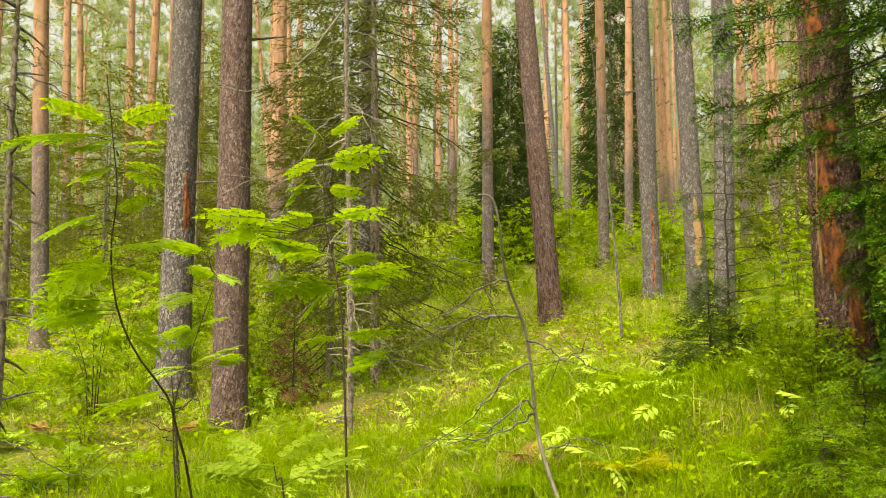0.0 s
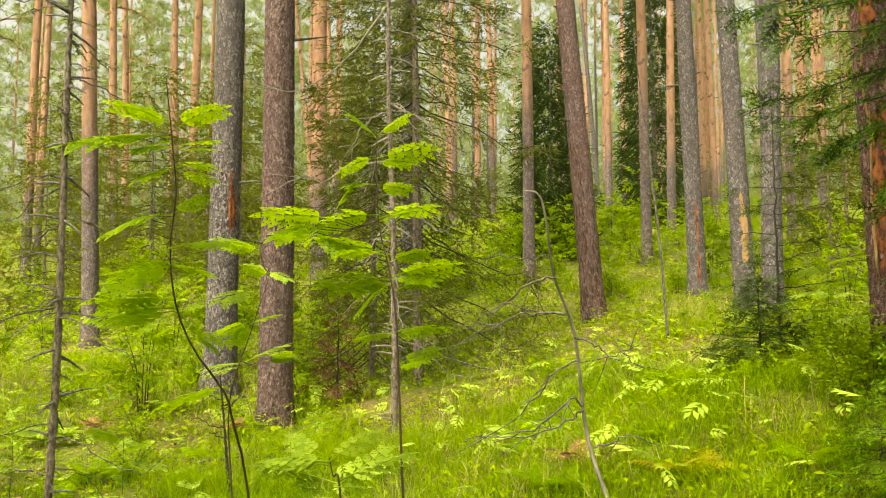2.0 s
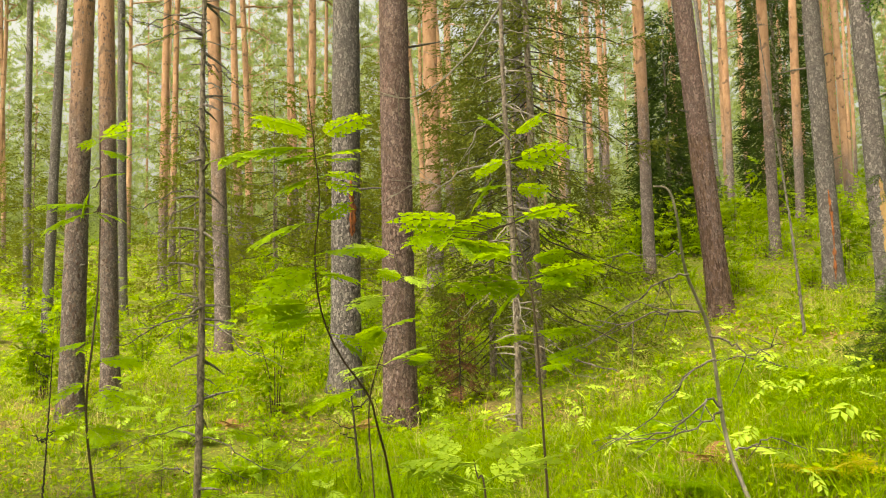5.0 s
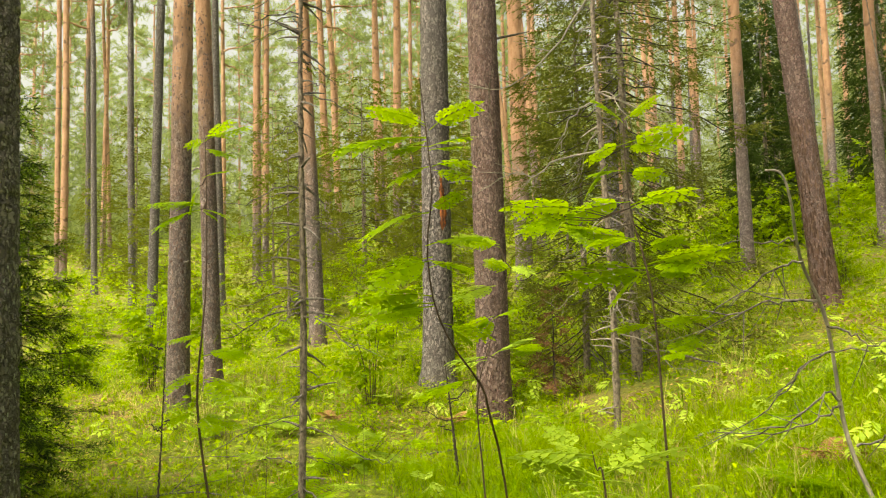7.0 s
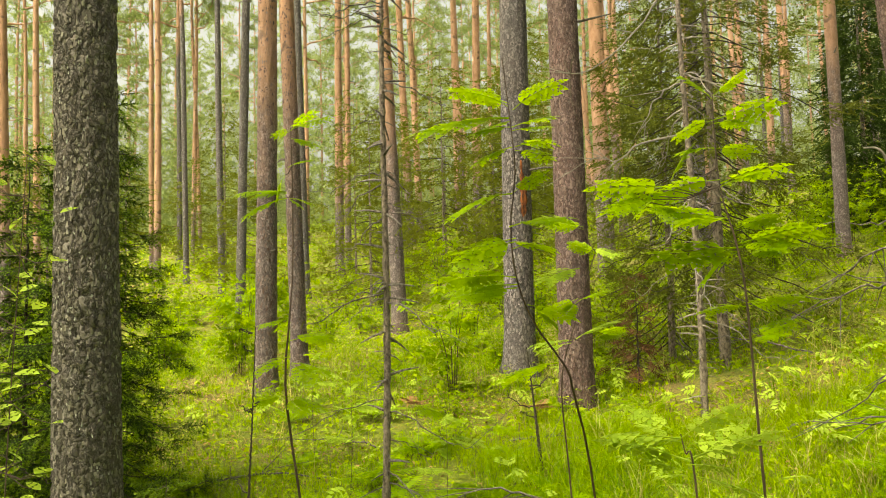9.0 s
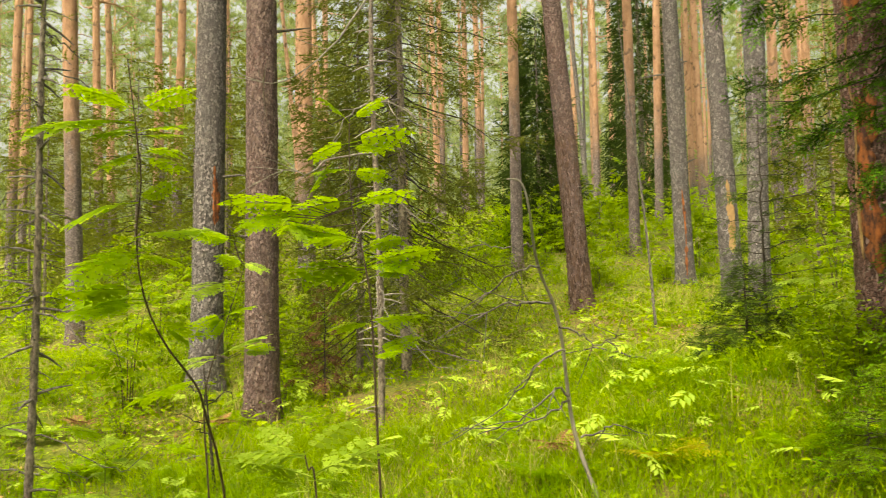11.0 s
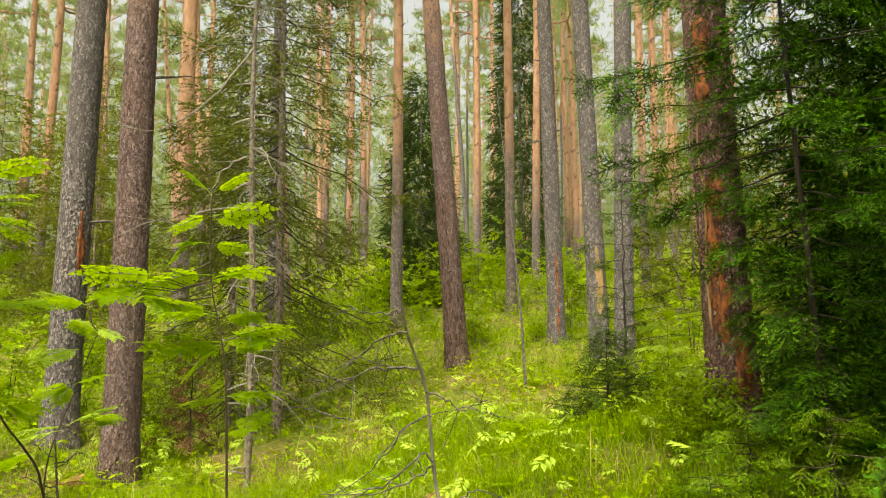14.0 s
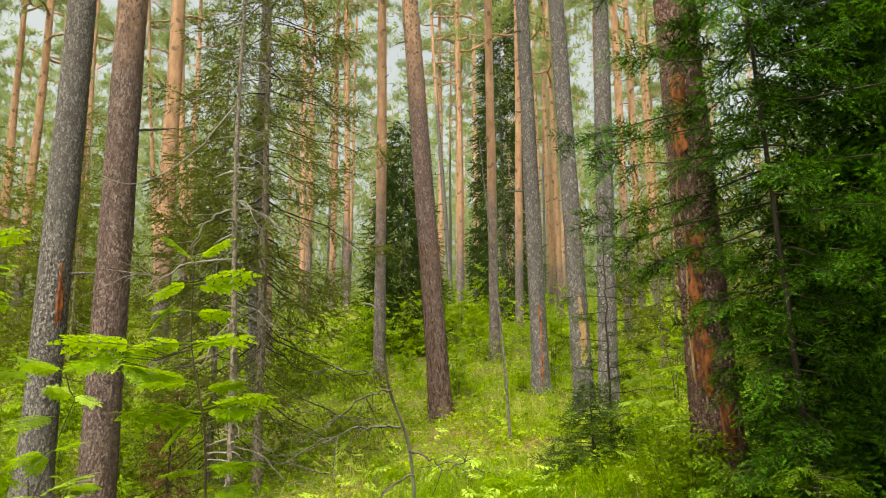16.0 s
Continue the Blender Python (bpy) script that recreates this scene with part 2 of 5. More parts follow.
def bases(d, up=None, roll=None):
    """Matrices whose x runs along d and whose z lies towards up, rolled about d."""
    d = unit(np.asarray(d, float))
    up = np.tile([0.0, 0.0, 1.0], (len(d), 1)) if up is None else up
    y = np.cross(up, d)
    bad = np.linalg.norm(y, axis=1) < 1e-3
    y[bad] = [0, 1, 0]
    y = unit(y)
    z = np.cross(d, y)
    if roll is not None:
        c, s = np.cos(roll)[:, None], np.sin(roll)[:, None]
        y, z = y * c + z * s, z * c - y * s
    return np.stack([d, y, z], 2)


def scatter(tv, tf, pos, mats, scale):
    """Copies of a template at places, with turns and sizes, as one (verts, faces)."""
    n = len(pos)
    sc = np.asarray(scale, float)
    sc = sc[:, None] if sc.ndim == 1 else sc
    v = np.einsum("nij,nkj->nki", mats, tv[None] * sc[:, None, :]) + np.asarray(pos)[:, None, :]
    f = tf[None] + (np.arange(n) * len(tv))[:, None, None]
    return v.reshape(-1, 3), f.reshape(-1, tf.shape[1])


def tube(pts, radii, sides=6):
    """A tapering round stem along points."""
    p = np.asarray(pts, float)
    r = np.asarray(radii, float)
    t = unit(np.gradient(p, axis=0))
    ref = np.array([0.31, 0.95, 0.05]) if abs(t[0][1]) < 0.9 else np.array([1.0, 0.1, 0.0])
    a = unit(np.cross(t, ref))
    b = np.cross(t, a)
    th = np.linspace(0, 2 * np.pi, sides, endpoint=False)
    v = p[:, None] + r[:, None, None] * (np.cos(th)[None, :, None] * a[:, None] + np.sin(th)[None, :, None] * b[:, None])
    n = len(p)
    i, j = np.meshgrid(np.arange(n - 1), np.arange(sides), indexing="ij")
    k = (j + 1) % sides
    f = np.stack([i * sides + j, i * sides + k, (i + 1) * sides + k, (i + 1) * sides + j], -1).reshape(-1, 4)
    return v.reshape(-1, 3), f


def curve_points(ctrl, n):
    """Points along a smooth line through a few control points."""
    c = np.asarray(ctrl, float)
    k = len(c)
    tt = np.linspace(0, k - 1 - 1e-6, n)
    i = tt.astype(int)
    u = (tt - i)[:, None]
    p0, p1, p2, p3 = c[np.maximum(i - 1, 0)], c[i], c[np.minimum(i + 1, k - 1)], c[np.minimum(i + 2, k - 1)]
    return 0.5 * (2 * p1 + (p2 - p0) * u + (2 * p0 - 5 * p1 + 4 * p2 - p3) * u ** 2 + (3 * p1 - p0 - 3 * p2 + p3) * u ** 3)


def value_noise(p):
    """Smooth noise from 0 to 1 at an array of points."""
    i = np.floor(p).astype(np.int64)
    f = p - i
    f = f * f * (3 - 2 * f)
    out = 0
    for dx in (0, 1):
        for dy in (0, 1):
            for dz in (0, 1):
                h = ((i[..., 0] + dx) * 374761393 + (i[..., 1] + dy) * 668265263 + (i[..., 2] + dz) * 2147483647) & 0xFFFFFFFF
                h = ((h ^ (h >> 13)) * 1274126177) & 0xFFFFFFFF
                h = ((h ^ (h >> 16)) & 0xFFFF) / 65535.0
                w = (f[..., 0] if dx else 1 - f[..., 0]) * (f[..., 1] if dy else 1 - f[..., 1]) * (f[..., 2] if dz else 1 - f[..., 2])
                out = out + h * w
    return out


# ---- ground ----
def ground_z(x, y):
    """A slope that rises ahead and to the right, with a hummock and small unevenness."""
    x, y = np.asarray(x, float), np.asarray(y, float)
    yc = np.minimum(y, 36.0)
    q = np.where(yc < 0, 0, np.where(yc < 20, yc * yc, 40 * yc - 400))
    z = -0.25 + 0.10 * yc + 0.0028 * q + 0.45 * np.tanh(x / 2)
    z = z + 0.35 * np.exp(-((x - 2.8) ** 2 + (y - 5.6) ** 2) / 2.5) + 0.25 * np.exp(-((x + 6) ** 2 + (y - 8.5) ** 2) / 9)
    z = z - 0.12 * np.exp(-((x + 2.4) ** 2 + (y - 8.9) ** 2) / 4) - 0.14 * np.exp(-((x - 1.6) ** 2 + (y - 12.0) ** 2) / 3)
    p = np.stack([x * 0.9, y * 0.9, x * 0 + 3.3], -1)
    return z + 0.14 * (value_noise(p) - 0.5) + 0.05 * (value_noise(p * 3.7) - 0.5)


def build_ground():
    u = np.linspace(-1, 1, 241)
    gx = np.sign(u) * (np.abs(u) * 14 + np.abs(u) ** 5 * 400)
    gy = 9 + np.sign(u) * (np.abs(u) * 16 + np.abs(u) ** 5 * 400)
    X, Y = np.meshgrid(gx, gy)
    v = np.stack([X, Y, ground_z(X, Y)], -1).reshape(-1, 3)
    n = len(u)
    i, j = np.meshgrid(np.arange(n - 1), np.arange(n - 1), indexing="ij")
    a = (i * n + j).ravel()
    me = mesh_of("ground", v, np.stack([a, a + 1, a + n + 1, a + n], -1), FLOOR)
    tagged(new("ground", me), "mossy forest floor with brown litter, rising uphill", "ground", kind="structure")


build_ground()


def at_ground(x, y, sink=0.0):
    return Vector((x, y, float(ground_z(x, y)) - sink))


def fan(n, r0, r1, left=56, right=42):
    """Random places in the wedge before the path, between two distances."""
    r = np.sqrt(RNG.uniform(r0 * r0, r1 * r1, n))
    a = np.radians(RNG.uniform(-right, left, n))
    return -r * np.sin(a), r * np.cos(a)


# ---- pines ----
def trunk_mesh(name, dia, height, lean, material, sides, fine, rough, grain=1.0):
    """A leaning, tapering trunk with a flared foot and fissured bark, closed at the top."""
    z = np.concatenate([np.linspace(-0.25, 7.0, fine), np.linspace(7.0, height, 14)[1:]])
    th = np.linspace(0, 2 * np.pi, sides, endpoint=False)
    r = dia / 2 * (1 - 0.72 * np.clip(z, 0, None) / height) ** 0.9 * (1 + 0.28 * np.exp(-np.clip(z, 0, None) / 0.22))
    Z, T = np.meshgrid(z, th, indexing="ij")
    R = np.repeat(r[:, None], sides, 1)
    seed = RNG.uniform(0, 50)
    ca, sa = np.cos(T) * dia / 2, np.sin(T) * dia / 2
    butt = np.cos(T * 5 + seed) * 0.10 * np.exp(-np.clip(Z, 0, None) / 0.25)
    q = np.stack([ca * 16 + seed, sa * 16, Z * 5 * grain], -1) * grain
    n1, n2 = value_noise(q), value_noise(q * 2.3 + 9)
    plates = np.minimum(np.abs(n1 - 0.5) * 5, 1) * 0.6 + np.minimum(np.abs(n2 - 0.5) * 5, 1) * 0.4
    broad = value_noise(np.stack([ca * 3 + seed, sa * 3, Z * 0.8], -1)) - 0.5
    R = R * (1 + butt + 0.10 * broad) + rough * (plates - 0.6)
    sway = 0.05 * np.sin(Z * 0.4 + seed) * np.clip((Z - 5) / 6, 0, 1)
    V = np.stack([R * np.cos(T) + lean[0] * Z + sway, R * np.sin(T) + lean[1] * Z + sway * 0.5, Z], -1).reshape(-1, 3)
    i, j = np.meshgrid(np.arange(len(z) - 1), np.arange(sides), indexing="ij")
    k = (j + 1) % sides
    F = np.stack([i * sides + j, i * sides + k, (i + 1) * sides + k, (i + 1) * sides + j], -1).reshape(-1, 4)
    V = np.concatenate([V, [[lean[0] * height, lean[1] * height, height + 0.1]]])
    top = (len(z) - 1) * sides
    cap = np.stack([top + np.arange(sides), top + (np.arange(sides) + 1) % sides, np.full(sides, len(V) - 1)], -1)
    return mesh_of(name, V, [F, cap], material)


def needle_tuft(n, length, width, spread=1.0):
    """A tuft of needles round a short shoot along x."""
    a = RNG.uniform(0, 2 * np.pi, n)
    s = RNG.uniform(0, 1, n)
    d = unit(np.stack([np.full(n, 0.55), np.cos(a) * spread, np.sin(a) * spread], -1))
    base = np.stack([s, np.zeros(n), np.zeros(n)], -1)
    side = unit(np.cross(d, RNG.normal(size=(n, 3)))) * width
    tip = base + d * length * RNG.uniform(0.7, 1.1, (n, 1))
    v = np.stack([base - side, base + side, tip], 1).reshape(-1, 3)
    return v, np.arange(3 * n).reshape(-1, 3)


TUFT_PINE = needle_tuft(13, 0.62, 0.042, 1.2)
TUFT_FAR = needle_tuft(10, 0.66, 0.058, 1.2)


def pine_crown(height, low, spread, n_limbs, per_limb):
    """Limbs and needle tufts of a pine's crown, uneven and open."""
    limbs, pos, dirs = [], [], []
    for k in range(n_limbs):
        f = (k + RNG.uniform(0, 1)) / n_limbs
        z0 = low + (height - low) * f ** 0.9
        az = RNG.uniform(0, 2 * np.pi)
        ln = spread * (1 - 0.65 * f) * RNG.uniform(0.5, 1.15)
        rise = RNG.uniform(-0.1, 0.5) + 0.4 * f
        c, s = np.cos(az), np.sin(az)
        pts = curve_points([(0, 0, z0), (c * ln * 0.5, s * ln * 0.5, z0 + rise * ln * 0.35), (c * ln, s * ln, z0 + rise * ln)], 6)
        pts[1:] += RNG.normal(0, 0.06, (5, 3))
        limbs.append(tube(pts, np.linspace(0.045, 0.012, 6) * (1.2 - 0.6 * f), 5))
        m = per_limb
        u = RNG.uniform(0.35, 1.05, m)
        p = pts[0] + (pts[-1] - pts[0]) * u[:, None] + RNG.normal(0, 0.16 * ln * 0.55, (m, 3)) * [1, 1, 0.55]
        pos.append(p)
        dirs.append(unit(p - pts[0]) + RNG.normal(0, 0.5, (m, 3)) + [0, 0, 0.5])
    pos, dirs = np.concatenate(pos), np.concatenate(dirs)
    V, F = scatter(*TUFT_PINE, pos, bases(dirs), RNG.uniform(0.25, 0.5, len(pos)))
    return joined(limbs), (V, F)


def dead_stubs(tree, dia, height, lean, n, zmin, zmax, material):
    """Short broken branch stubs up a trunk, each a part of its tree."""
    for _ in range(n):
        z, az = RNG.uniform(zmin, zmax), RNG.uniform(0, 2 * np.pi)
        ln = RNG.choice([0.08, 0.12, 0.2, 0.45], p=[0.4, 0.3, 0.2, 0.1])
        r = dia / 2 * (1 - 0.72 * z / height) * 0.9
        d = np.array([np.cos(az), np.sin(az), RNG.uniform(-0.1, 0.5)])
        p0 = np.array([lean[0] * z, lean[1] * z, z]) + d * [r, r, 0]
        pts = np.stack([p0 - d * 0.03, p0 + d * ln * 0.5, p0 + d * ln + [0, 0, RNG.uniform(-0.05, 0.03)]])
        part("branch_stub", mesh_of("branch_stub", *tube(pts, [0.018, 0.014, 0.006], 5), material), tree)


CROWNS = []


def crown_models(n):
    for k in range(n):
        (lv, lf), (nv, nf) = pine_crown(23.0, 8.5 + 0.6 * k, 2.7, 20, 24)
        CROWNS.append((mesh_of("limbwork", lv, lf, BARK_ORANGE), mesh_of("crown", nv, nf, NEEDLE_PINE_HAZY, False)))


crown_models(6)


def pine(x, y, lean_x, lean_y, dia, material, label, height=23.0, sides=20, fine=60, rough=0.006, stubs=0, group="pine stand", grain=1.0):
    tree = new("pine_tree")
    tree.matrix_basis = Matrix.Translation(at_ground(x, y)) @ pose(0, 0, 0, -math.degrees(lean_y), math.degrees(lean_x), 0)
    tagged(tree, label, "tree", group)
    part("trunk", trunk_mesh("trunk", dia, height, (0, 0), material, sides, fine, rough, grain), tree)
    if stubs:
        dead_stubs(tree, dia, height, (0, 0), stubs, 1.5, 8.5, TWIG_GREY)
    k = int(RNG.integers(len(CROWNS)))
    turn = pose(0, 0, 0, 0, 0, RNG.uniform(0, 360)) @ Matrix.Diagonal((1, 1, height / 23.0, 1))
    for name, me in zip(("limbwork", "crown"), CROWNS[k]):
        tagged(part(name, me, tree), kind="stuff").matrix_basis = turn
    return tree


# x, y, lean in x and y, diameter
pine(-3.35, 9.98, 0.007, 0.005, 0.40, BARK_GREY, "tall pine with dark grey scaly bark and charred patch", sides=64, fine=260, rough=0.016, stubs=3)
pine(-2.31, 8.72, -0.003, -0.001, 0.37, BARK_BROWN, "tall pine with grey-brown plated bark in grass", sides=64, fine=260, rough=0.016, stubs=3)
pine(1.63, 12.01, -0.068, 0.028, 0.33, BARK_BROWN, "leaning pine with reddish-brown shaggy bark", sides=56, fine=240, rough=0.016, stubs=14)
pine(3.40, 12.90, -0.018, 0.005, 0.28, BARK_GREY, "slim grey pine with a split strip at its foot", sides=50, fine=240, rough=0.012, stubs=8)
pine(3.52, 10.95, -0.029, 0.009, 0.28, BARK_GREY, "grey pine with peeled pale patch low on trunk", sides=50, fine=260, rough=0.010, stubs=3)
pine(3.71, 10.53, 0.025, -0.009, 0.27, BARK_GREY, "grey pine with rough bark behind a young spruce", sides=50, fine=260, rough=0.012, stubs=10)
pine(-3.32, 2.94, -0.010, -0.010, 0.31, BARK_LICHEN, "thick pine with flaking lichen-covered grey bark", sides=110, fine=460, rough=0.020, grain=1.5)
pine(-5.96, 8.08, 0.008, 0.006, 0.26, BARK_MID, "pine with grey foot and orange upper bark", sides=56, fine=280, rough=0.011, stubs=4)
pine(-6.07, 9.00, -0.024, -0.016, 0.22, BARK_MID, "slim pine with grey and orange bark beside another", sides=50, fine=240, rough=0.011, stubs=3)


def bark_scales(tree, dia, height, n, z1, size, material, toward, wide=0.62):
    """Loose curling bark scales on the lower trunk, one joined layer."""
    z = RNG.uniform(0.0, z1, n)
    a = toward + RNG.uniform(-1.9, 1.9, n)
    r = dia / 2 * (1 - 0.72 * z / height) ** 0.9 * (1 + 0.28 * np.exp(-z / 0.22)) * 1.0
    out = np.stack([np.cos(a), np.sin(a), 0 * a], -1)
    u = np.array([0.0, 0.35, 0.7, 1.0])
    w = np.array([0.35, 0.5, 0.42, 0.2])
    lift = 0.30 * (1 - u) ** 2
    tv = np.concatenate([np.stack([u, w, lift - 0.12], -1), np.stack([u, -w, lift - 0.12], -1), np.stack([u, 0 * u, lift], -1)])
    tf = np.array([(i + s, 8 + i, 8 + i + 1, i + s + 1)[::o] for s, o in ((0, 1), (4, -1)) for i in range(3)])
    d = np.stack([0 * a, 0 * a, np.ones(n)], -1) + RNG.normal(0, 0.09, (n, 3))
    V, F = scatter(tv, tf, out * (r + 0.003)[:, None] + np.stack([0 * z, 0 * z, z], -1), bases(d, up=out), np.stack([size * RNG.uniform(0.5, 1.6, n), size * wide * RNG.uniform(0.5, 1.3, n), size * 0.36 * RNG.uniform(0.4, 1.1, n)], -1))
    tagged(part("bark_scale_layer", mesh_of("bark_scale_layer", V, F, material, False), tree), kind="stuff")


def trunk_patch(tree, name, dia, height, z0, z1, a0, a1, lift, material, label, wob):
    """A strip on a trunk between two heights and two directions (degrees), with ragged edges."""
    nz, na = 80, 12
    z = np.linspace(z0, z1, nz)
    s = (z - z0) / (z1 - z0)
    seed = z0 * 7 + a0
    taper = np.clip(np.minimum(s, 1 - s) * 7, 0.05, 1) ** 0.6
    rag = value_noise(np.stack([z * 13, 0 * z + seed, 0 * z], -1)) - 0.5
    mid = (a0 + a1) / 2 + 5 * np.sin(s * 5 + seed)
    half = (a1 - a0) / 2 * taper * (1 + 1.5 * rag)
    U = np.linspace(-1, 1, na)
    A = np.radians(mid[:, None] + half[:, None] * U)
    r = dia / 2 * (1 - 0.72 * z / height) ** 0.9 * (1 + 0.28 * np.exp(-z / 0.22))
    R = r[:, None] * 1.045 + lift * (1 - U[None] ** 4) + wob * (value_noise(np.stack([A * 8, z[:, None] * 7 + 0 * A, 0 * A], -1)) - 0.5)
    V = np.stack([R * np.cos(A), R * np.sin(A), z[:, None] + 0 * A], -1).reshape(-1, 3)
    i, j = np.meshgrid(np.arange(nz - 1), np.arange(na - 1), indexing="ij")
    k = (i * na + j).ravel()
    part(name, mesh_of(name, V, np.stack([k, k + 1, k + na + 1, k + na], -1), material), tree, label)


NEAR = [t for t in scene.collection.objects if t.name.startswith("pine_tree")]
for k, n, z1, size, mat, toward in ((0, 4200, 6.5, 0.032, SCALE_GREY, -1.3), (1, 3200, 6.0, 0.034, SCALE_BROWN, -1.4), (2, 1700, 7.0, 0.038, SCALE_BROWN, -1.6), (3, 900, 7.0, 0.035, SCALE_GREY, -1.8),
                                    (4, 900, 6.0, 0.030, SCALE_GREY, -1.8), (5, 900, 6.0, 0.030, SCALE_GREY, -1.9), (6, 1700, 4.2, 0.020, SCALE_LICHEN, -0.75), (7, 1000, 5.0, 0.035, SCALE_BROWN, -1.0), (8, 900, 5.0, 0.03, SCALE_BROWN, -1.0)):
    bark_scales(NEAR[k], (0.40, 0.37, 0.33, 0.28, 0.28, 0.27, 0.31, 0.26, 0.22)[k], 23.0, n, z1, size, mat, toward)
bark_scales(NEAR[6], 0.31, 23.0, 650, 4.2, 0.014, LICHEN_FLAKE, -0.75)
bark_scales(NEAR[2], 0.33, 23.0, 1100, 2.6, 0.085, SCALE_DARK, -1.6, 0.28)
trunk_patch(NEAR[4], "bare_patch", 0.28, 23.0, 0.7, 1.7, 252, 282, 0.004, CALLUS, "pale patch without bark", 0.01)
trunk_patch(NEAR[3], "split_strip", 0.28, 23.0, 0.1, 1.5, 262, 276, 0.004, WOUND, "reddish split strip", 0.01)
trunk_patch(NEAR[0], "charred_notch", 0.40, 23.0, 2.0, 2.75, 300, 322, 0.003, WOUND, "charred brown notch", 0.015)
MID_PINES = [
    (-6.59, 13.10, -0.033, -0.017, 0.28, BARK_MID), (-3.90, 18.73, -0.011, -0.003, 0.43, BARK_LOW), (-4.79, 26.34, -0.059, -0.012, 0.29, BARK_MID),
    (-9.72, 25.76, 0.012, 0.004, 0.33, BARK_LOW), (-13.19, 27.73, -0.033, -0.016, 0.34, BARK_LOW), (-13.67, 29.71, -0.030, -0.014, 0.30, BARK_ORANGE),
    (-11.72, 29.66, -0.023, -0.009, 0.28, BARK_MID), (-9.64, 31.45, -0.018, -0.005, 0.25, BARK_ORANGE), (-5.33, 29.19, -0.008, -0.001, 0.23, BARK_ORANGE),
    (-6.26, 29.48, -0.088, -0.020, 0.19, BARK_ORANGE), (-1.35, 13.97, -0.004, 0.0, 0.22, BARK_GREY), (-1.72, 21.40, -0.049, -0.005, 0.28, BARK_ORANGE),
    (0.91, 15.98, 0.000, 0.002, 0.24, BARK_MID), (3.45, 16.96, -0.000, 0.000, 0.23, BARK_MID), (-10.79, 13.95, 0.017, 0.013, 0.21, BARK_GREY),
    (-14.30, 17.80, -0.014, -0.011, 0.20, BARK_GREY),
]
FAR_PINES = [
    (-1.24, 29.71, -0.015, 0.0, 0.23, BARK_ORANGE), (-1.09, 31.69, -0.008, 0.0, 0.23, BARK_MID), (-0.21, 34.63, 0.005, 0.0, 0.30, BARK_ORANGE),
    (0.42, 31.66, -0.015, 0.0, 0.27, BARK_MID), (4.54, 34.35, 0.005, 0.0, 0.27, BARK_ORANGE), (4.78, 32.60, -0.063, 0.009, 0.21, BARK_GREY),
    (4.09, 25.74, 0.002, 0.0, 0.24, BARK_LOW), (6.02, 33.64, 0.006, 0.0, 0.22, BARK_ORANGE), (5.58, 23.75, 0.019, -0.005, 0.27, BARK_LOW),
    (8.17, 29.38, 0.0, 0.0, 0.21, BARK_ORANGE), (7.99, 27.53, -0.009, 0.003, 0.26, BARK_ORANGE), (7.57, 19.77, 0.004, -0.002, 0.26, BARK_MID),
    (8.76, 21.84, 0.003, 0.0, 0.25, BARK_LOW), (11.66, 27.62, 0.008, -0.003, 0.24, BARK_LOW),
]
LEFT_PINES = [
    (-18.77, 20.18, 0.0, 0.0, 0.24, BARK_ORANGE), (-19.58, 20.81, -0.008, -0.007, 0.19, BARK_ORANGE), (-23.61, 26.75, -0.004, -0.003, 0.22, BARK_GREY),
    (-11.56, 11.27, -0.021, -0.021, 0.23, BARK_GREY), (-13.53, 10.58, -0.017, -0.022, 0.22, BARK_LOW), (-27.66, 22.60, -0.011, -0.013, 0.20, BARK_ORANGE),
    (-22.16, 18.50, -0.011, -0.013, 0.24, BARK_ORANGE), (-11.14, 17.09, -0.019, -0.012, 0.21, BARK_GREY), (-12.29, 20.74, 0.003, 0.002, 0.26, BARK_LOW),
    (-13.07, 22.61, 0.009, 0.005, 0.22, BARK_LOW), (-17.82, 20.46, -0.013, -0.011, 0.20, BARK_GREY), (-24.51, 29.18, -0.025, -0.021, 0.19, BARK_ORANGE),
    (-24.35, 28.50, 0.007, 0.006, 0.23, BARK_ORANGE),
]
BARK_WORDS = {BARK_GREY: "slim pine with plain grey bark among undergrowth", BARK_MID: "pine with grey foot turning orange higher up",
              BARK_LOW: "pine with mostly orange flaky bark", BARK_ORANGE: "slender bright orange pine deep in the forest"}
for row in MID_PINES + FAR_PINES + LEFT_PINES:
    pine(*row, BARK_WORDS[row[5]], sides=12, fine=34, rough=0.008, stubs=5, height=float(RNG.uniform(20, 25)))


def far_stand(n):
    """The forest further off: copies of a few model pines, thinner with distance."""
    models = [m for m in scene.collection.objects if m.name.startswith("pine_tree") and m.location.y > 24]
    made = 0
    spots = []
    while made < n:
        x, y = fan(1, 33, 85)
        x, y = float(x[0]), float(y[0])
        if any((x - a) ** 2 + (y - b) ** 2 < 5 for a, b in spots):
            continue
        spots.append((x, y))
        m = models[int(RNG.integers(len(models)))]
        copy_thing(m, Matrix.Translation(at_ground(x, y, 0.1)) @ pose(0, 0, 0, 0, 0, RNG.uniform(0, 360)) @ Matrix.Scale(RNG.uniform(0.85, 1.15), 4))
        made += 1
    # unseen copies added to the sides and behind the path, to shade the foreground
    for k in range(46):
        a, r = RNG.uniform(62, 308), RNG.uniform(6, 30)
        m = models[int(RNG.integers(len(models)))]
        x, y = -r * math.sin(radians(a)), r * math.cos(radians(a))
        copy_thing(m, Matrix.Translation(at_ground(x, y, 0.1)) @ pose(0, 0, 0, 0, 0, RNG.uniform(0, 360)))


far_stand(140)


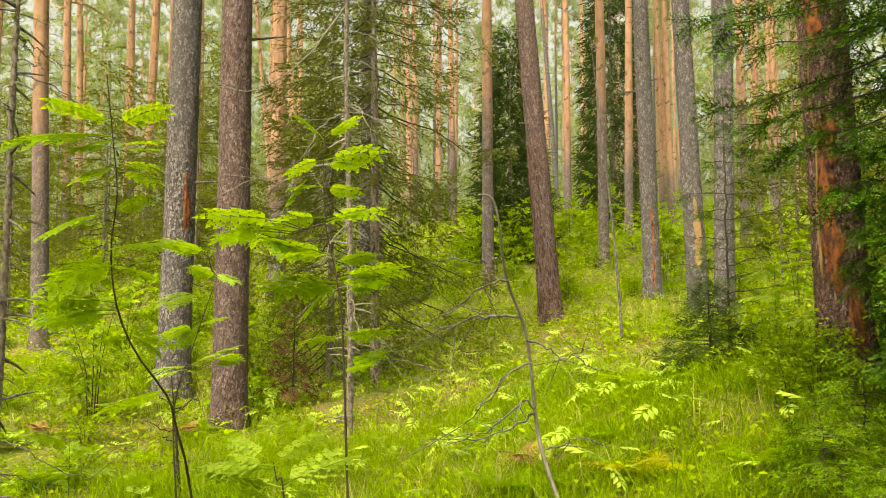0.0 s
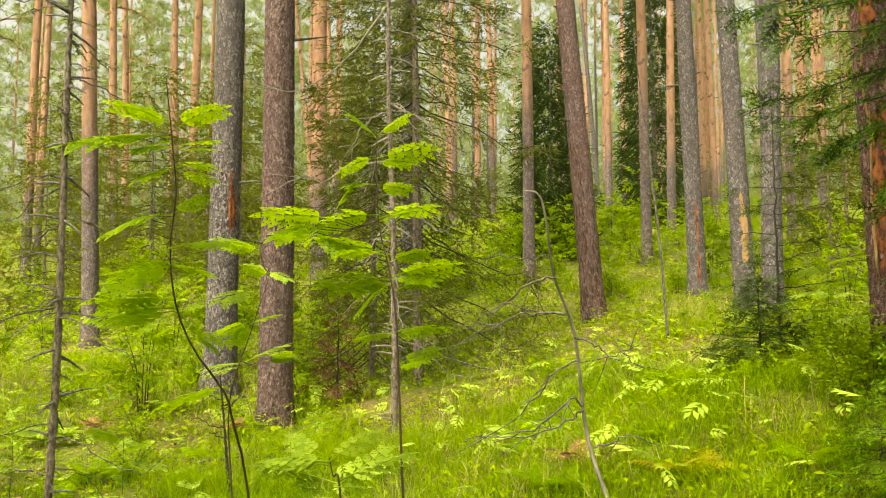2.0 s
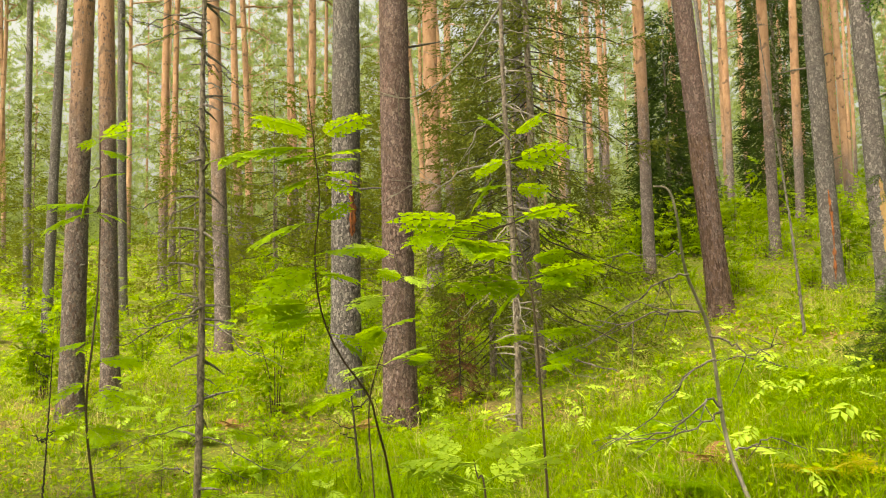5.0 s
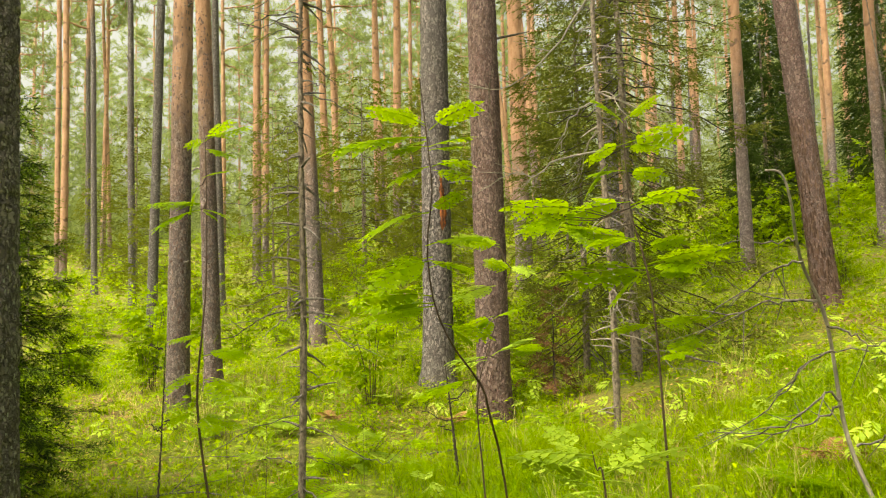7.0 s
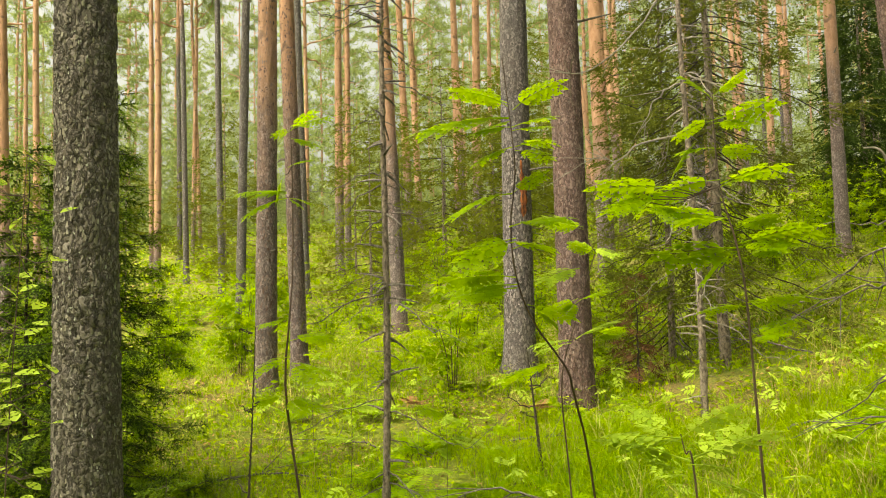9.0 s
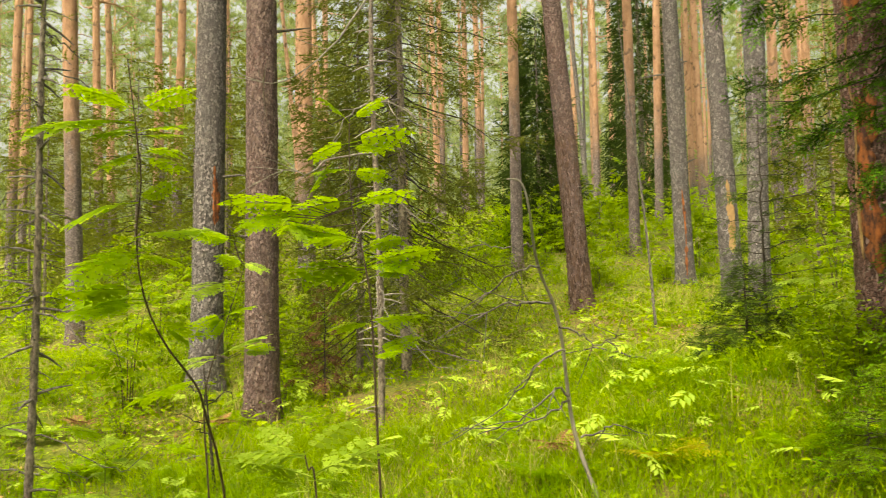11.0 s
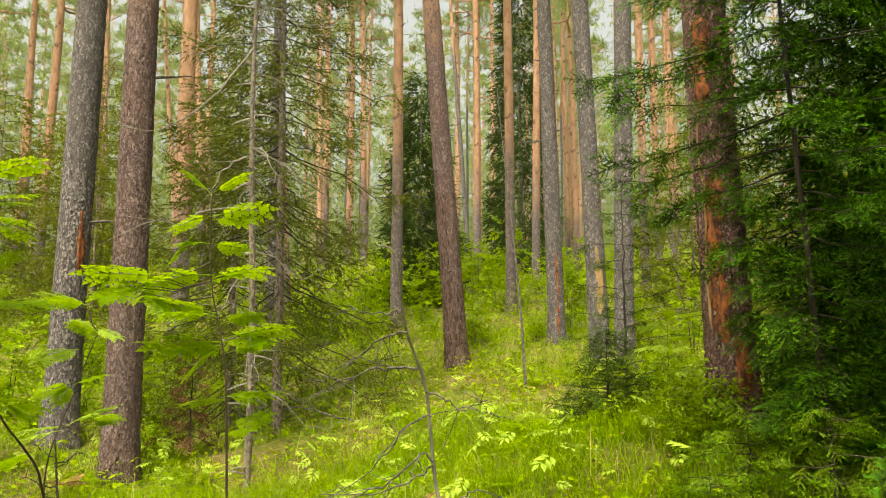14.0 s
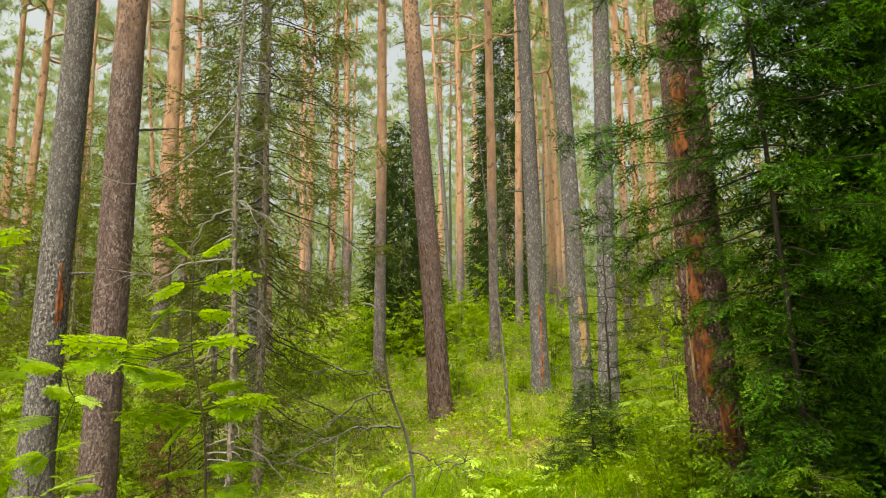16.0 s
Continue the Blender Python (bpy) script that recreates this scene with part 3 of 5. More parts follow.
# ---- leaves and shoots ----
def leaflet(n=4, width=0.32, fold=0.10):
    """A pointed leaf along x, folded along its midrib, one unit long."""
    x = np.linspace(0, 1, n + 1)
    w = width / 2 * np.sin(np.pi * x ** 0.8) ** 0.8
    w[0] = w[-1] = 0.0
    mid = np.stack([x, 0 * x, -0.12 * x * x], -1)
    a = np.stack([x[1:-1], w[1:-1], mid[1:-1, 2] + fold * w[1:-1] * 3], -1)
    b = a * [1, -1, 1]
    v = np.concatenate([mid, a, b])
    m, k = n + 1, n - 1
    f = []
    for s, o in ((m, 1), (m + k, -1)):
        tri = [(0, 1, s)] + [(i, i + 1, s + i - 1) for i in range(1, n)] + [(i, s + i, s + i - 1) for i in range(1, k)]
        f += [t if o > 0 else t[::-1] for t in tri]
    return v, np.array(f)


LEAFLET = leaflet(4, 0.40, 0.05)
LEAFLET_LOW = leaflet(4, 0.42, 0.03)
LEAF_SMALL = leaflet(2, 0.55)


def compound_leaf(pairs, droop, size=0.45, leaf=None):
    """A rowan leaf along x, one unit long: opposite leaflets and one at the end."""
    pos, dirs, sc = [], [], []
    for i in range(pairs):
        u = 0.24 + 0.66 * i / (pairs - 1)
        for s in (1, -1):
            pos.append((u, 0, -droop * u * u))
            dirs.append((0.80 + RNG.uniform(-0.10, 0.10), s, RNG.uniform(-0.30, -0.05) - droop * u))
            sc.append(size * (1.0 - 0.35 * abs(u - 0.5)) * RNG.uniform(0.9, 1.05))
    pos.append((0.92, 0, -droop * 0.85))
    dirs.append((1, 0, -1.2 * droop))
    sc.append(size * 0.9)
    d = np.array(dirs)
    v, f = scatter(*(leaf or LEAFLET), np.array(pos), bases(d), np.array(sc))
    u = np.linspace(0, 0.95, 5)
    tv, tq = tube(np.stack([u, 0 * u, -droop * u * u - 0.004], -1), np.linspace(0.012, 0.005, 5), 4)
    tf = np.concatenate([tq[:, :3], tq[:, [0, 2, 3]]])
    return joined([(v, f), (tv, tf)])


def simple_compound():
    """A feathered leaf of few faces for shrubs further off."""
    pos = np.array([(0.3, 0, 0), (0.3, 0, 0), (0.5, 0, -0.03), (0.5, 0, -0.03), (0.72, 0, -0.08), (0.72, 0, -0.08), (0.85, 0, -0.1)])
    d = np.array([(0.6, 1, -0.2), (0.6, -1, -0.2), (0.65, 1, -0.25), (0.65, -1, -0.25), (0.7, 1, -0.3), (0.7, -1, -0.3), (1, 0, -0.3)])
    return scatter(*leaflet(2, 0.5), pos, bases(d), np.array([0.42, 0.42, 0.46, 0.46, 0.4, 0.4, 0.36]))


def frond(pairs, droop):
    """A fern frond along x, one unit long, with narrow pinnae that shorten towards the tip."""
    pos, dirs, sc = [], [], []
    for i in range(pairs):
        u = 0.12 + 0.85 * i / (pairs - 1)
        for s in (1, -1):
            pos.append((u, 0, 0.25 * u - droop * u * u))
            dirs.append((0.35, s, -0.15))
            sc.append(0.30 * math.sin(math.pi * min(1, (u + 0.25) / 1.28)) + 0.02)
    v, f = scatter(*leaflet(3, 0.24), np.array(pos), bases(np.array(dirs)), np.array(sc))
    u = np.linspace(0, 1, 6)
    tv, tq = tube(np.stack([u, 0 * u, 0.25 * u - droop * u * u], -1), np.linspace(0.010, 0.003, 6), 4)
    return joined([(v, f), (tv, np.concatenate([tq[:, :3], tq[:, [0, 2, 3]]]))])


ROWAN_LEAVES = [mesh_of("leaf", *compound_leaf(p, d), ROWAN) for p, d in ((6, 0.10), (7, 0.22), (5, 0.16), (6, 0.32))]
PALE_LEAVES = [mesh_of("leaf", *compound_leaf(p, d), ROWAN_PALE) for p, d in ((6, 0.10), (7, 0.2))]
BROAD_LEAVES = [mesh_of("leaf", *compound_leaf(p, d, 0.36, LEAFLET_LOW), ROWAN_PALE) for p, d in ((6, 0.06), (5, 0.12))]
YELLOW_FRONDS = [mesh_of("frond", *frond(p, d), FERN_YELLOW) for p, d in ((12, 0.4), (13, 0.55))]
FERN_FRONDS = [mesh_of("frond", *frond(p, d), FERN) for p, d in ((14, 0.35), (16, 0.5), (12, 0.25))]


# ---- spruces ----
def spruce_shoot(needles, width):
    """A flat-sided spruce shoot along x with needles all along it."""
    n = needles
    a = RNG.uniform(0, 2 * np.pi, n)
    s = np.linspace(0, 1, n)
    d = unit(np.stack([np.full(n, 0.75), np.cos(a), np.sin(a) * 0.75 + 0.25], -1))
    base = np.stack([s, 0 * s, -0.06 * s], -1)
    side = unit(np.cross(d, RNG.normal(size=(n, 3)))) * width
    tip = base + d * 0.21 * (1.1 - 0.4 * s[:, None])
    v = np.stack([base - side, base + side, tip], 1).reshape(-1, 3)
    return v, np.arange(3 * n).reshape(-1, 3)


SHOOT_NEAR, SHOOT_MID, SHOOT_FAR = spruce_shoot(24, 0.032), spruce_shoot(14, 0.045), spruce_shoot(11, 0.075)


def spruce_spray(pairs, needles, width=0.014, reach=0.46):
    """A spray along x, one unit long: needle-covered fingers of old wood and their fresh outer ends."""
    old, young = [], []
    for k in range(2 * pairs + 1):
        if k == 2 * pairs:
            root, d, ln = np.array([0.0, 0.0, 0.0]), np.array([1.0, 0.0, -0.08]), 1.0
        else:
            u = 0.10 + 0.80 * (k // 2 + RNG.uniform(-0.2, 0.2)) / pairs
            root = np.array([u, 0.0, -0.06 * u])
            d = np.array([0.85, 1.0 if k % 2 else -1.0, RNG.uniform(-0.45, 0.10)])
            ln = reach * (1.0 - 0.60 * u) * RNG.uniform(0.7, 1.15)
        d = d / np.linalg.norm(d)
        a = np.cross(d, [0.0, 0.0, 1.0])
        a = a / np.linalg.norm(a)
        b = np.cross(a, d)
        n = int(needles * ln)
        for i in range(n):
            s = (i + RNG.uniform(0, 1)) / n
            p = root + d * ln * s + [0, 0, -0.10 * ln * s * s]
            th = RNG.uniform(-0.6, 3.75)
            q = d * 0.9 + a * math.cos(th) + b * math.sin(th) * 0.7
            q = q / np.linalg.norm(q)
            w = np.cross(q, [0.13, 0.22, 1.0]) * width
            tri = np.stack([p - w, p + w, p + q * RNG.uniform(0.060, 0.085)])
            (young if s * ln > ln - 0.14 else old).append(tri)
    return [(np.concatenate(t), np.arange(3 * len(t)).reshape(-1, 3)) for t in (old, young)]


SPRAYS = [spruce_spray(4, 58), spruce_spray(5, 52)]
SPRAYS_FAR = [spruce_spray(3, 40, 0.030), spruce_spray(4, 36, 0.030)]


def spray_spruce(x, y, label, height, low, reach, dia, boughs, per_bough, size, lean=(0, 0), droop=0.3, tuck=0.0, long=0.0, dark=None, fresh=None, sprays=SPRAYS, clear=None):
    """A near spruce whose boughs carry feathered sprays; clear gives a direction (radians) in which they are short up to a height."""
    tree = new("spruce_tree")
    tree.location = at_ground(x, y)
    tagged(tree, label, "tree")
    z = np.linspace(-0.15, height, 24)
    p = np.stack([lean[0] * z, lean[1] * z, z], -1) + RNG.normal(0, 0.005, (24, 3)) * [1, 1, 0]
    part("trunk", mesh_of("trunk", *tube(p, dia / 2 * (1 - 0.93 * np.clip(z, 0, None) / height), 12), TWIG_DARK), tree)
    wood, pos, dirs, sc = [], [], [], []
    for k in range(boughs):
        f = ((k + RNG.uniform(0, 1)) / boughs) ** 1.3
        z0 = low + (height - low) * f
        az = k * 2.4 + RNG.uniform(-0.4, 0.4)
        ln = reach * ((1 - f) ** 0.75 * 0.95 + 0.06) * RNG.uniform(0.6, 1.05) * (1 - tuck + tuck * min(1, f / 0.3))
        ln *= 1.45 if RNG.uniform() < long else 1.0
        if clear and math.cos(az - clear[0]) > -0.15:
            ln *= clear[2] if z0 < clear[1] else RNG.choice([0.6, 0.95, 1.1], p=[0.3, 0.45, 0.25])
        c, s, dz = np.cos(az), np.sin(az), droop * ln * (1.2 - 1.5 * f)
        b = np.array([lean[0] * z0, lean[1] * z0, z0])
        pts = curve_points(b + np.array([(0, 0, 0), (c * ln * 0.4, s * ln * 0.4, -dz * 0.5), (c * ln * 0.8, s * ln * 0.8, -dz), (c * ln, s * ln, -dz * 0.9)]), 9)
        pts[1:] += RNG.normal(0, 0.015 * ln, (8, 3))
        wood.append(tube(pts, np.linspace(0.0065, 0.0012, 9) * (0.5 + ln * 0.5), 4))
        m = max(3, int(per_bough * ln / reach))
        u = np.append(RNG.uniform(0.12, 0.97, m), 0.98)
        i = np.clip((u * 8).astype(int), 0, 7)
        t = unit(pts[i + 1] - pts[i])
        out = np.cross(t, [0, 0, 1.0]) * np.where(np.arange(m + 1) % 2, 1, -1)[:, None] * RNG.uniform(0.5, 1.1, (m + 1, 1))
        out[-1] = 0
        pos.append(pts[i] + (pts[i + 1] - pts[i]) * (u * 8 - i)[:, None])
        dirs.append(t * 0.8 + out + np.stack([0 * u, 0 * u, RNG.uniform(-0.7, 0.25, m + 1)], -1))
        sc.append(size * (1.15 - 0.45 * u) * RNG.uniform(0.7, 1.2, m + 1))
    pos, dirs, sc = np.concatenate(pos), np.concatenate(dirs), np.concatenate(sc)
    mats = bases(dirs, roll=RNG.normal(0, 0.6, len(pos)))
    half = np.arange(len(pos)) % 2 == 0
    tagged(part("branchwork", mesh_of("branchwork", *joined(wood), TWIG_DARK), tree), kind="stuff")
    for j, name, mat in ((0, "crown", dark or NEEDLE_DARK), (1, "young_growth", fresh or NEEDLE_YOUNG)):
        V, F = joined([scatter(*sprays[0][j], pos[half], mats[half], sc[half]), scatter(*sprays[1][j], pos[~half], mats[~half], sc[~half])])
        tagged(part(name, mesh_of(name, V, F, mat, False), tree), kind="stuff")
    return tree


def spruce_crown(height, low, reach, boughs, twigs, shoot, size, droop=0.35, gap=0.0, dead=0.0, tuck=0.0, long=0.0):
    """Boughs and needle shoots of a spruce; some boughs near the foot are bare."""
    wood, bare, pos, dirs, sc = [], [], [], [], []
    for k in range(boughs):
        f = (k + RNG.uniform(0, 1)) / boughs
        z0 = low + (height - low) * f
        if RNG.uniform() < gap:
            continue
        az = k * 2.4 + RNG.uniform(-0.5, 0.5)
        ln = reach * ((1 - f) ** 0.75 * 0.95 + 0.06) * RNG.uniform(0.7, 1.1) * (1 - tuck + tuck * min(1, f / 0.3))
        ln *= 1.6 if RNG.uniform() < long else 1.0
        c, s = np.cos(az), np.sin(az)
        dz = droop * ln * (1.2 - 1.5 * f)
        pts = curve_points([(0, 0, z0), (c * ln * 0.4, s * ln * 0.4, z0 - dz * 0.55), (c * ln * 0.8, s * ln * 0.8, z0 - dz), (c * ln, s * ln, z0 - dz * 0.85)], 9)
        pts[1:] += RNG.normal(0, 0.018 * ln, (8, 3))
        tb = tube(pts, np.linspace(0.010, 0.002, 9) * (0.5 + ln * 0.4), 4)
        if RNG.uniform() < dead * (1 - f):
            bare.append(tb)
            continue
        wood.append(tb)
        m = max(4, int(twigs * ln / reach))
        u = RNG.uniform(0.12, 1.0, m) ** 0.8
        i = np.clip((u * 8).astype(int), 0, 7)
        p = pts[i] + (pts[i + 1] - pts[i]) * (u * 8 - i)[:, None]
        t = unit(pts[i + 1] - pts[i])
        out = np.cross(t, [0, 0, 1.0]) * np.where(np.arange(m) % 2, 1, -1)[:, None]
        lng = ln * 0.34 * (1.05 - u) + size
        steps = RNG.uniform(0.0, 1.0, m)
        dv = unit(t * 0.65 + out * RNG.uniform(0.5, 1.1, (m, 1)) + np.stack([0 * u, 0 * u, RNG.uniform(-0.65, 0.12, m)], -1))
        pos.append(p + dv * (lng * steps)[:, None])
        dirs.append(dv + RNG.normal(0, 0.18, (m, 3)))
        sc.append(size * RNG.uniform(0.7, 1.25, m))
    needles = scatter(*shoot, np.concatenate(pos), bases(np.concatenate(dirs)), np.concatenate(sc))
    return joined(wood), needles, bare


def spruce(x, y, label, height, low, reach, dia, boughs, twigs, shoot, size, leaves, lean=(0, 0), group="", **more):
    tree = new("spruce_tree")
    tree.location = at_ground(x, y)
    tagged(tree, label, "tree", group)
    z = np.linspace(-0.15, height, 24)
    p = np.stack([lean[0] * z + RNG.normal(0, 0.006, 24), lean[1] * z + RNG.normal(0, 0.006, 24), z], -1)
    part("trunk", mesh_of("trunk", *tube(p, dia / 2 * (1 - 0.93 * np.clip(z, 0, None) / height), 12), POLE_BARK), tree)
    (wv, wf), (nv, nf), bare = spruce_crown(height, low, reach, boughs, twigs, shoot, size, **more)
    for v in [wv, nv] + [b[0] for b in bare]:
        v[:, 0] += lean[0] * v[:, 2]
        v[:, 1] += lean[1] * v[:, 2]
    tagged(part("branchwork", mesh_of("branchwork", wv, wf, TWIG_DARK), tree), kind="stuff")
    tagged(part("crown", mesh_of("crown", nv, nf, leaves, False), tree), kind="stuff")
    for b in bare:
        part("dead_branch", mesh_of("dead_branch", *b, TWIG_GREY), tree, "bare grey dry branch")
    return tree


# the large dark spruce beside the wounded pine
spray_spruce(2.68, 4.20, "dense dark green spruce with drooping feathered boughs", 7.5, 0.5, 1.6, 0.04, 165, 34, 0.27, (-0.05, 0.0), tuck=0.70, droop=0.2, clear=(radians(150), 1.9, 0.55))
spray_spruce(4.05, 4.75, "dense dark spruce filling the shade behind another", 8.0, 0.1, 1.45, 0.09, 150, 26, 0.40, sprays=SPRAYS_FAR)
spray_spruce(4.35, 6.3, "narrow dark spruce behind the wounded pine", 9.0, 0.2, 1.05, 0.10, 100, 16, 0.40, sprays=SPRAYS_FAR)
spray_spruce(3.7, 3.9, "dense dark spruce in the shade of its neighbours", 7.5, 0.1, 1.4, 0.09, 140, 24, 0.40, sprays=SPRAYS_FAR)
spray_spruce(4.3, 5.2, "dense dark spruce behind another spruce", 9.0, 0.2, 1.6, 0.14, 100, 14, 0.48, sprays=SPRAYS_FAR)
# added on the right, mostly out of view, to block light from that side
spray_spruce(4.4, 2.8, "dense dark spruce added beside the view for shade", 8.5, 0.2, 1.5, 0.12, 90, 14, 0.40, sprays=SPRAYS_FAR)
# low young spruces spreading over the grass at its foot
for lx, ly, lh, lr in [(2.30, 4.40, 0.55, 0.50), (1.90, 4.05, 0.38, 0.42), (2.40, 3.75, 0.75, 0.60), (1.95, 3.45, 0.40, 0.45)]:
    spray_spruce(lx, ly, "low young spruce spreading in grass beside dark spruce", lh, 0.05, lr, 0.02, 26, 12, 0.19, droop=0.05, dark=NEEDLE_LOW, fresh=NEEDLE_TIP)
# spruces added around the view, nearly all unseen, to darken the scene
edge = spruce(4.9, 0.8, "dense dark spruce added mostly out of view for shade", 9.0, 0.2, 1.8, 0.16, 60, 40, SHOOT_MID, 0.4, NEEDLE_DARK, group="edge spruces")
for ex, ey in [(5.6, 4.2), (6.3, 2.2), (5.8, -1.5), (4.0, -3.5), (1.5, -5.0), (-1.5, -5.5), (7.5, 5.5), (7.0, 0.0), (-4.5, -4.5), (-7.0, -2.0), (8.3, 7.4), (6.8, 6.6), (-7.5, 1.5)]:
    copy_thing(edge, Matrix.Translation(at_ground(ex, ey)) @ pose(0, 0, 0, 0, 0, RNG.uniform(0, 360)) @ Matrix.Scale(RNG.uniform(0.9, 1.3), 4))
# young spruces in front of the grey pines, dense at the foot and thin above
spray_spruce(2.12, 6.35, "small dark young spruce in grass", 0.8, 0.03, 0.48, 0.03, 60, 12, 0.16, droop=-0.1, dark=NEEDLE_SHADE, fresh=NEEDLE_GREEN)
spray_spruce(2.42, 6.75, "thin young spruce with sparse dark boughs", 2.5, 0.25, 0.62, 0.03, 46, 9, 0.17, droop=-0.15, dark=NEEDLE_SHADE, fresh=NEEDLE_GREEN)
# ragged spruces in mid forest, half dry
spruce(-0.80, 9.5, "ragged spruce with many dry grey branches", 9.0, 0.9, 1.35, 0.13, 230, 95, SHOOT_MID, 0.15, NEEDLE_RAGGED, (-0.011, 0), dead=0.34, droop=0.4, tuck=0.45, gap=0.08, long=0.15)
spruce(-1.5, 10.6, "ragged olive-green spruce behind thin dead stem", 6.0, 0.2, 1.4, 0.10, 140, 90, SHOOT_MID, 0.15, NEEDLE_RAGGED, dead=0.4, tuck=0.2, droop=0.45, gap=0.1)
spray_spruce(-1.72, 9.25, "low withered spruce with rust-brown needles", 1.35, 0.3, 0.42, 0.03, 30, 9, 0.18, droop=0.3, dark=NEEDLE_DRY, fresh=NEEDLE_DRY, sprays=SPRAYS_FAR)
# slim dark spruces between the far pines
spruce(1.71, 19.86, "slim dark green spruce among orange pines", 6.0, 0.2, 1.1, 0.14, 150, 90, SHOOT_MID, 0.26, NEEDLE_SHADE)
spruce(5.78, 26.68, "tall dark green spruce among orange pines", 13.0, 0.2, 1.2, 0.2, 190, 70, SHOOT_MID, 0.34, NEEDLE_SHADE)
# on the left beside the lichen-covered pine
spray_spruce(-5.0, 4.6, "bushy green spruce beside thick pine", 3.4, 0.1, 0.85, 0.04, 120, 24, 0.24, dark=NEEDLE_SHADE, fresh=NEEDLE_FRESH)
spray_spruce(-5.9, 4.7, "bushy green young spruce in undergrowth", 3.0, 0.1, 0.9, 0.05, 90, 20, 0.28, dark=NEEDLE_SHADE, fresh=NEEDLE_FRESH, sprays=SPRAYS_FAR)
spray_spruce(-3.45, 3.6, "small spruce with low spreading boughs", 0.8, 0.1, 0.75, 0.03, 16, 10, 0.2, droop=0.1, dark=NEEDLE_GREEN, fresh=NEEDLE_FRESH)
UNDERSTORY = [(-8.3, 15.2, 4.5), (-5.2, 15.5, 5.0), (-10.5, 18.5, 5.5), (-15.5, 15.5, 4.2), (-13.0, 17.0, 3.6), (-9.0, 21.0, 6.5), (-17.5, 22.0, 5.5), (-6.4, 20.5, 5.5),
              (6.2, 14.5, 3.8), (7.4, 12.4, 4.4), (8.8, 15.0, 5.5), (-3.6, 24.0, 5.5), (2.9, 28.0, 4.0), (6.6, 8.6, 4.2)]
RAGGED = [spruce(ux, uy, "thin ragged young spruce in the forest understory", uh, 0.2, 1.35, 0.07, 64, 46, SHOOT_FAR, 0.21, NEEDLE_MID, group="young spruces", dead=0.4, gap=0.15, droop=0.2)
          for ux, uy, uh in UNDERSTORY[:5]]
for k, (ux, uy, uh) in enumerate(UNDERSTORY[5:]):
    copy_thing(RAGGED[k % 5], Matrix.Translation(at_ground(ux, uy)) @ pose(0, 0, 0, 0, 0, RNG.uniform(0, 360)) @ Matrix.Scale(uh / 4.5, 4))
for k in range(20):
    x, y = fan(1, 17, 36, 56, 40)
    x, y = float(x[0]), float(y[0])
    if -2.5 < x < 6.0 and k % 3:
        x -= 11.0
    copy_thing(RAGGED[k % 5], Matrix.Translation(at_ground(x, y)) @ pose(0, 0, 0, 0, 0, RNG.uniform(0, 360)) @ Matrix.Scale(RNG.uniform(0.7, 1.5), 4))


# ---- rowan saplings ----
def sapling(x, y, yaw, stem, leaves, kinds, label, r0=0.005, name="rowan_sapling", least=0.10, back=(0.0, 0.0)):
    """A thin stem through (sideways, height) points, with leaves given by their foot on it (sideways, height) and their span (sideways, up); back tips the stem away below a height."""
    ob = new(name)
    zb = float(ground_z(x, y))
    ob.matrix_basis = Matrix.Translation((x, y, zb)) @ pose(0, 0, 0, 0, 0, yaw)
    tagged(ob, label, "sapling")
    foot = (stem[0][0] + 0.05, -0.1)
    st = [foot, ((foot[0] + stem[0][0]) / 2, (stem[0][1] - zb) * 0.5)] + [(u, h - zb) for u, h in stem]
    away = lambda h: min(0.6, max(-0.1, (back[0] - zb - h) * back[1])) if back[1] else 0.0
    pts = curve_points([(u, away(h) + 0.02 * math.sin(3 * h), h) for u, h in st], 26)
    part("stem", mesh_of("stem", *tube(pts, np.linspace(r0, r0 * 0.28, 26), 6), STEM_BROWN), ob)
    twice = [r for r in leaves] + [(u, h - 0.01, du * 0.62, dh - 0.01) for u, h, du, dh in leaves[::2] if abs(du) > 0.07]
    for k, (u, h, du, dh) in enumerate(twice):
        depth = ([0.35, -0.55, 0.1, -0.2, 0.6] if k < len(leaves) else [-1.0, 0.9, -0.8, 1.1, -1.2])[k % 5] * abs(du)
        d = Vector((du, depth, dh + 0.02))
        near = pts[np.argmin(np.abs(pts[:, 2] - (h - zb)))]
        foot = Vector((u, near[1], h - zb))
        leaf = part("leaf", kinds[k % len(kinds)], ob)
        b = bases(np.array([d]), roll=np.array([RNG.choice([-1, 1]) * RNG.uniform(0.15, 0.55)]))[0]
        leaf.matrix_basis = Matrix.Translation(foot) @ Matrix(b.tolist()).to_4x4() @ Matrix.Scale(max(least, d.length * 1.08), 4)
        gap = Vector(near) - foot
        if gap.length > 0.05:
            part("side_shoot", mesh_of("side_shoot", *tube(np.array([near, (near + np.array(foot)) / 2 + [0, 0, -0.02], foot]), [r0 * 0.4, r0 * 0.35, r0 * 0.25], 5), STEM_BROWN), ob)
    return ob


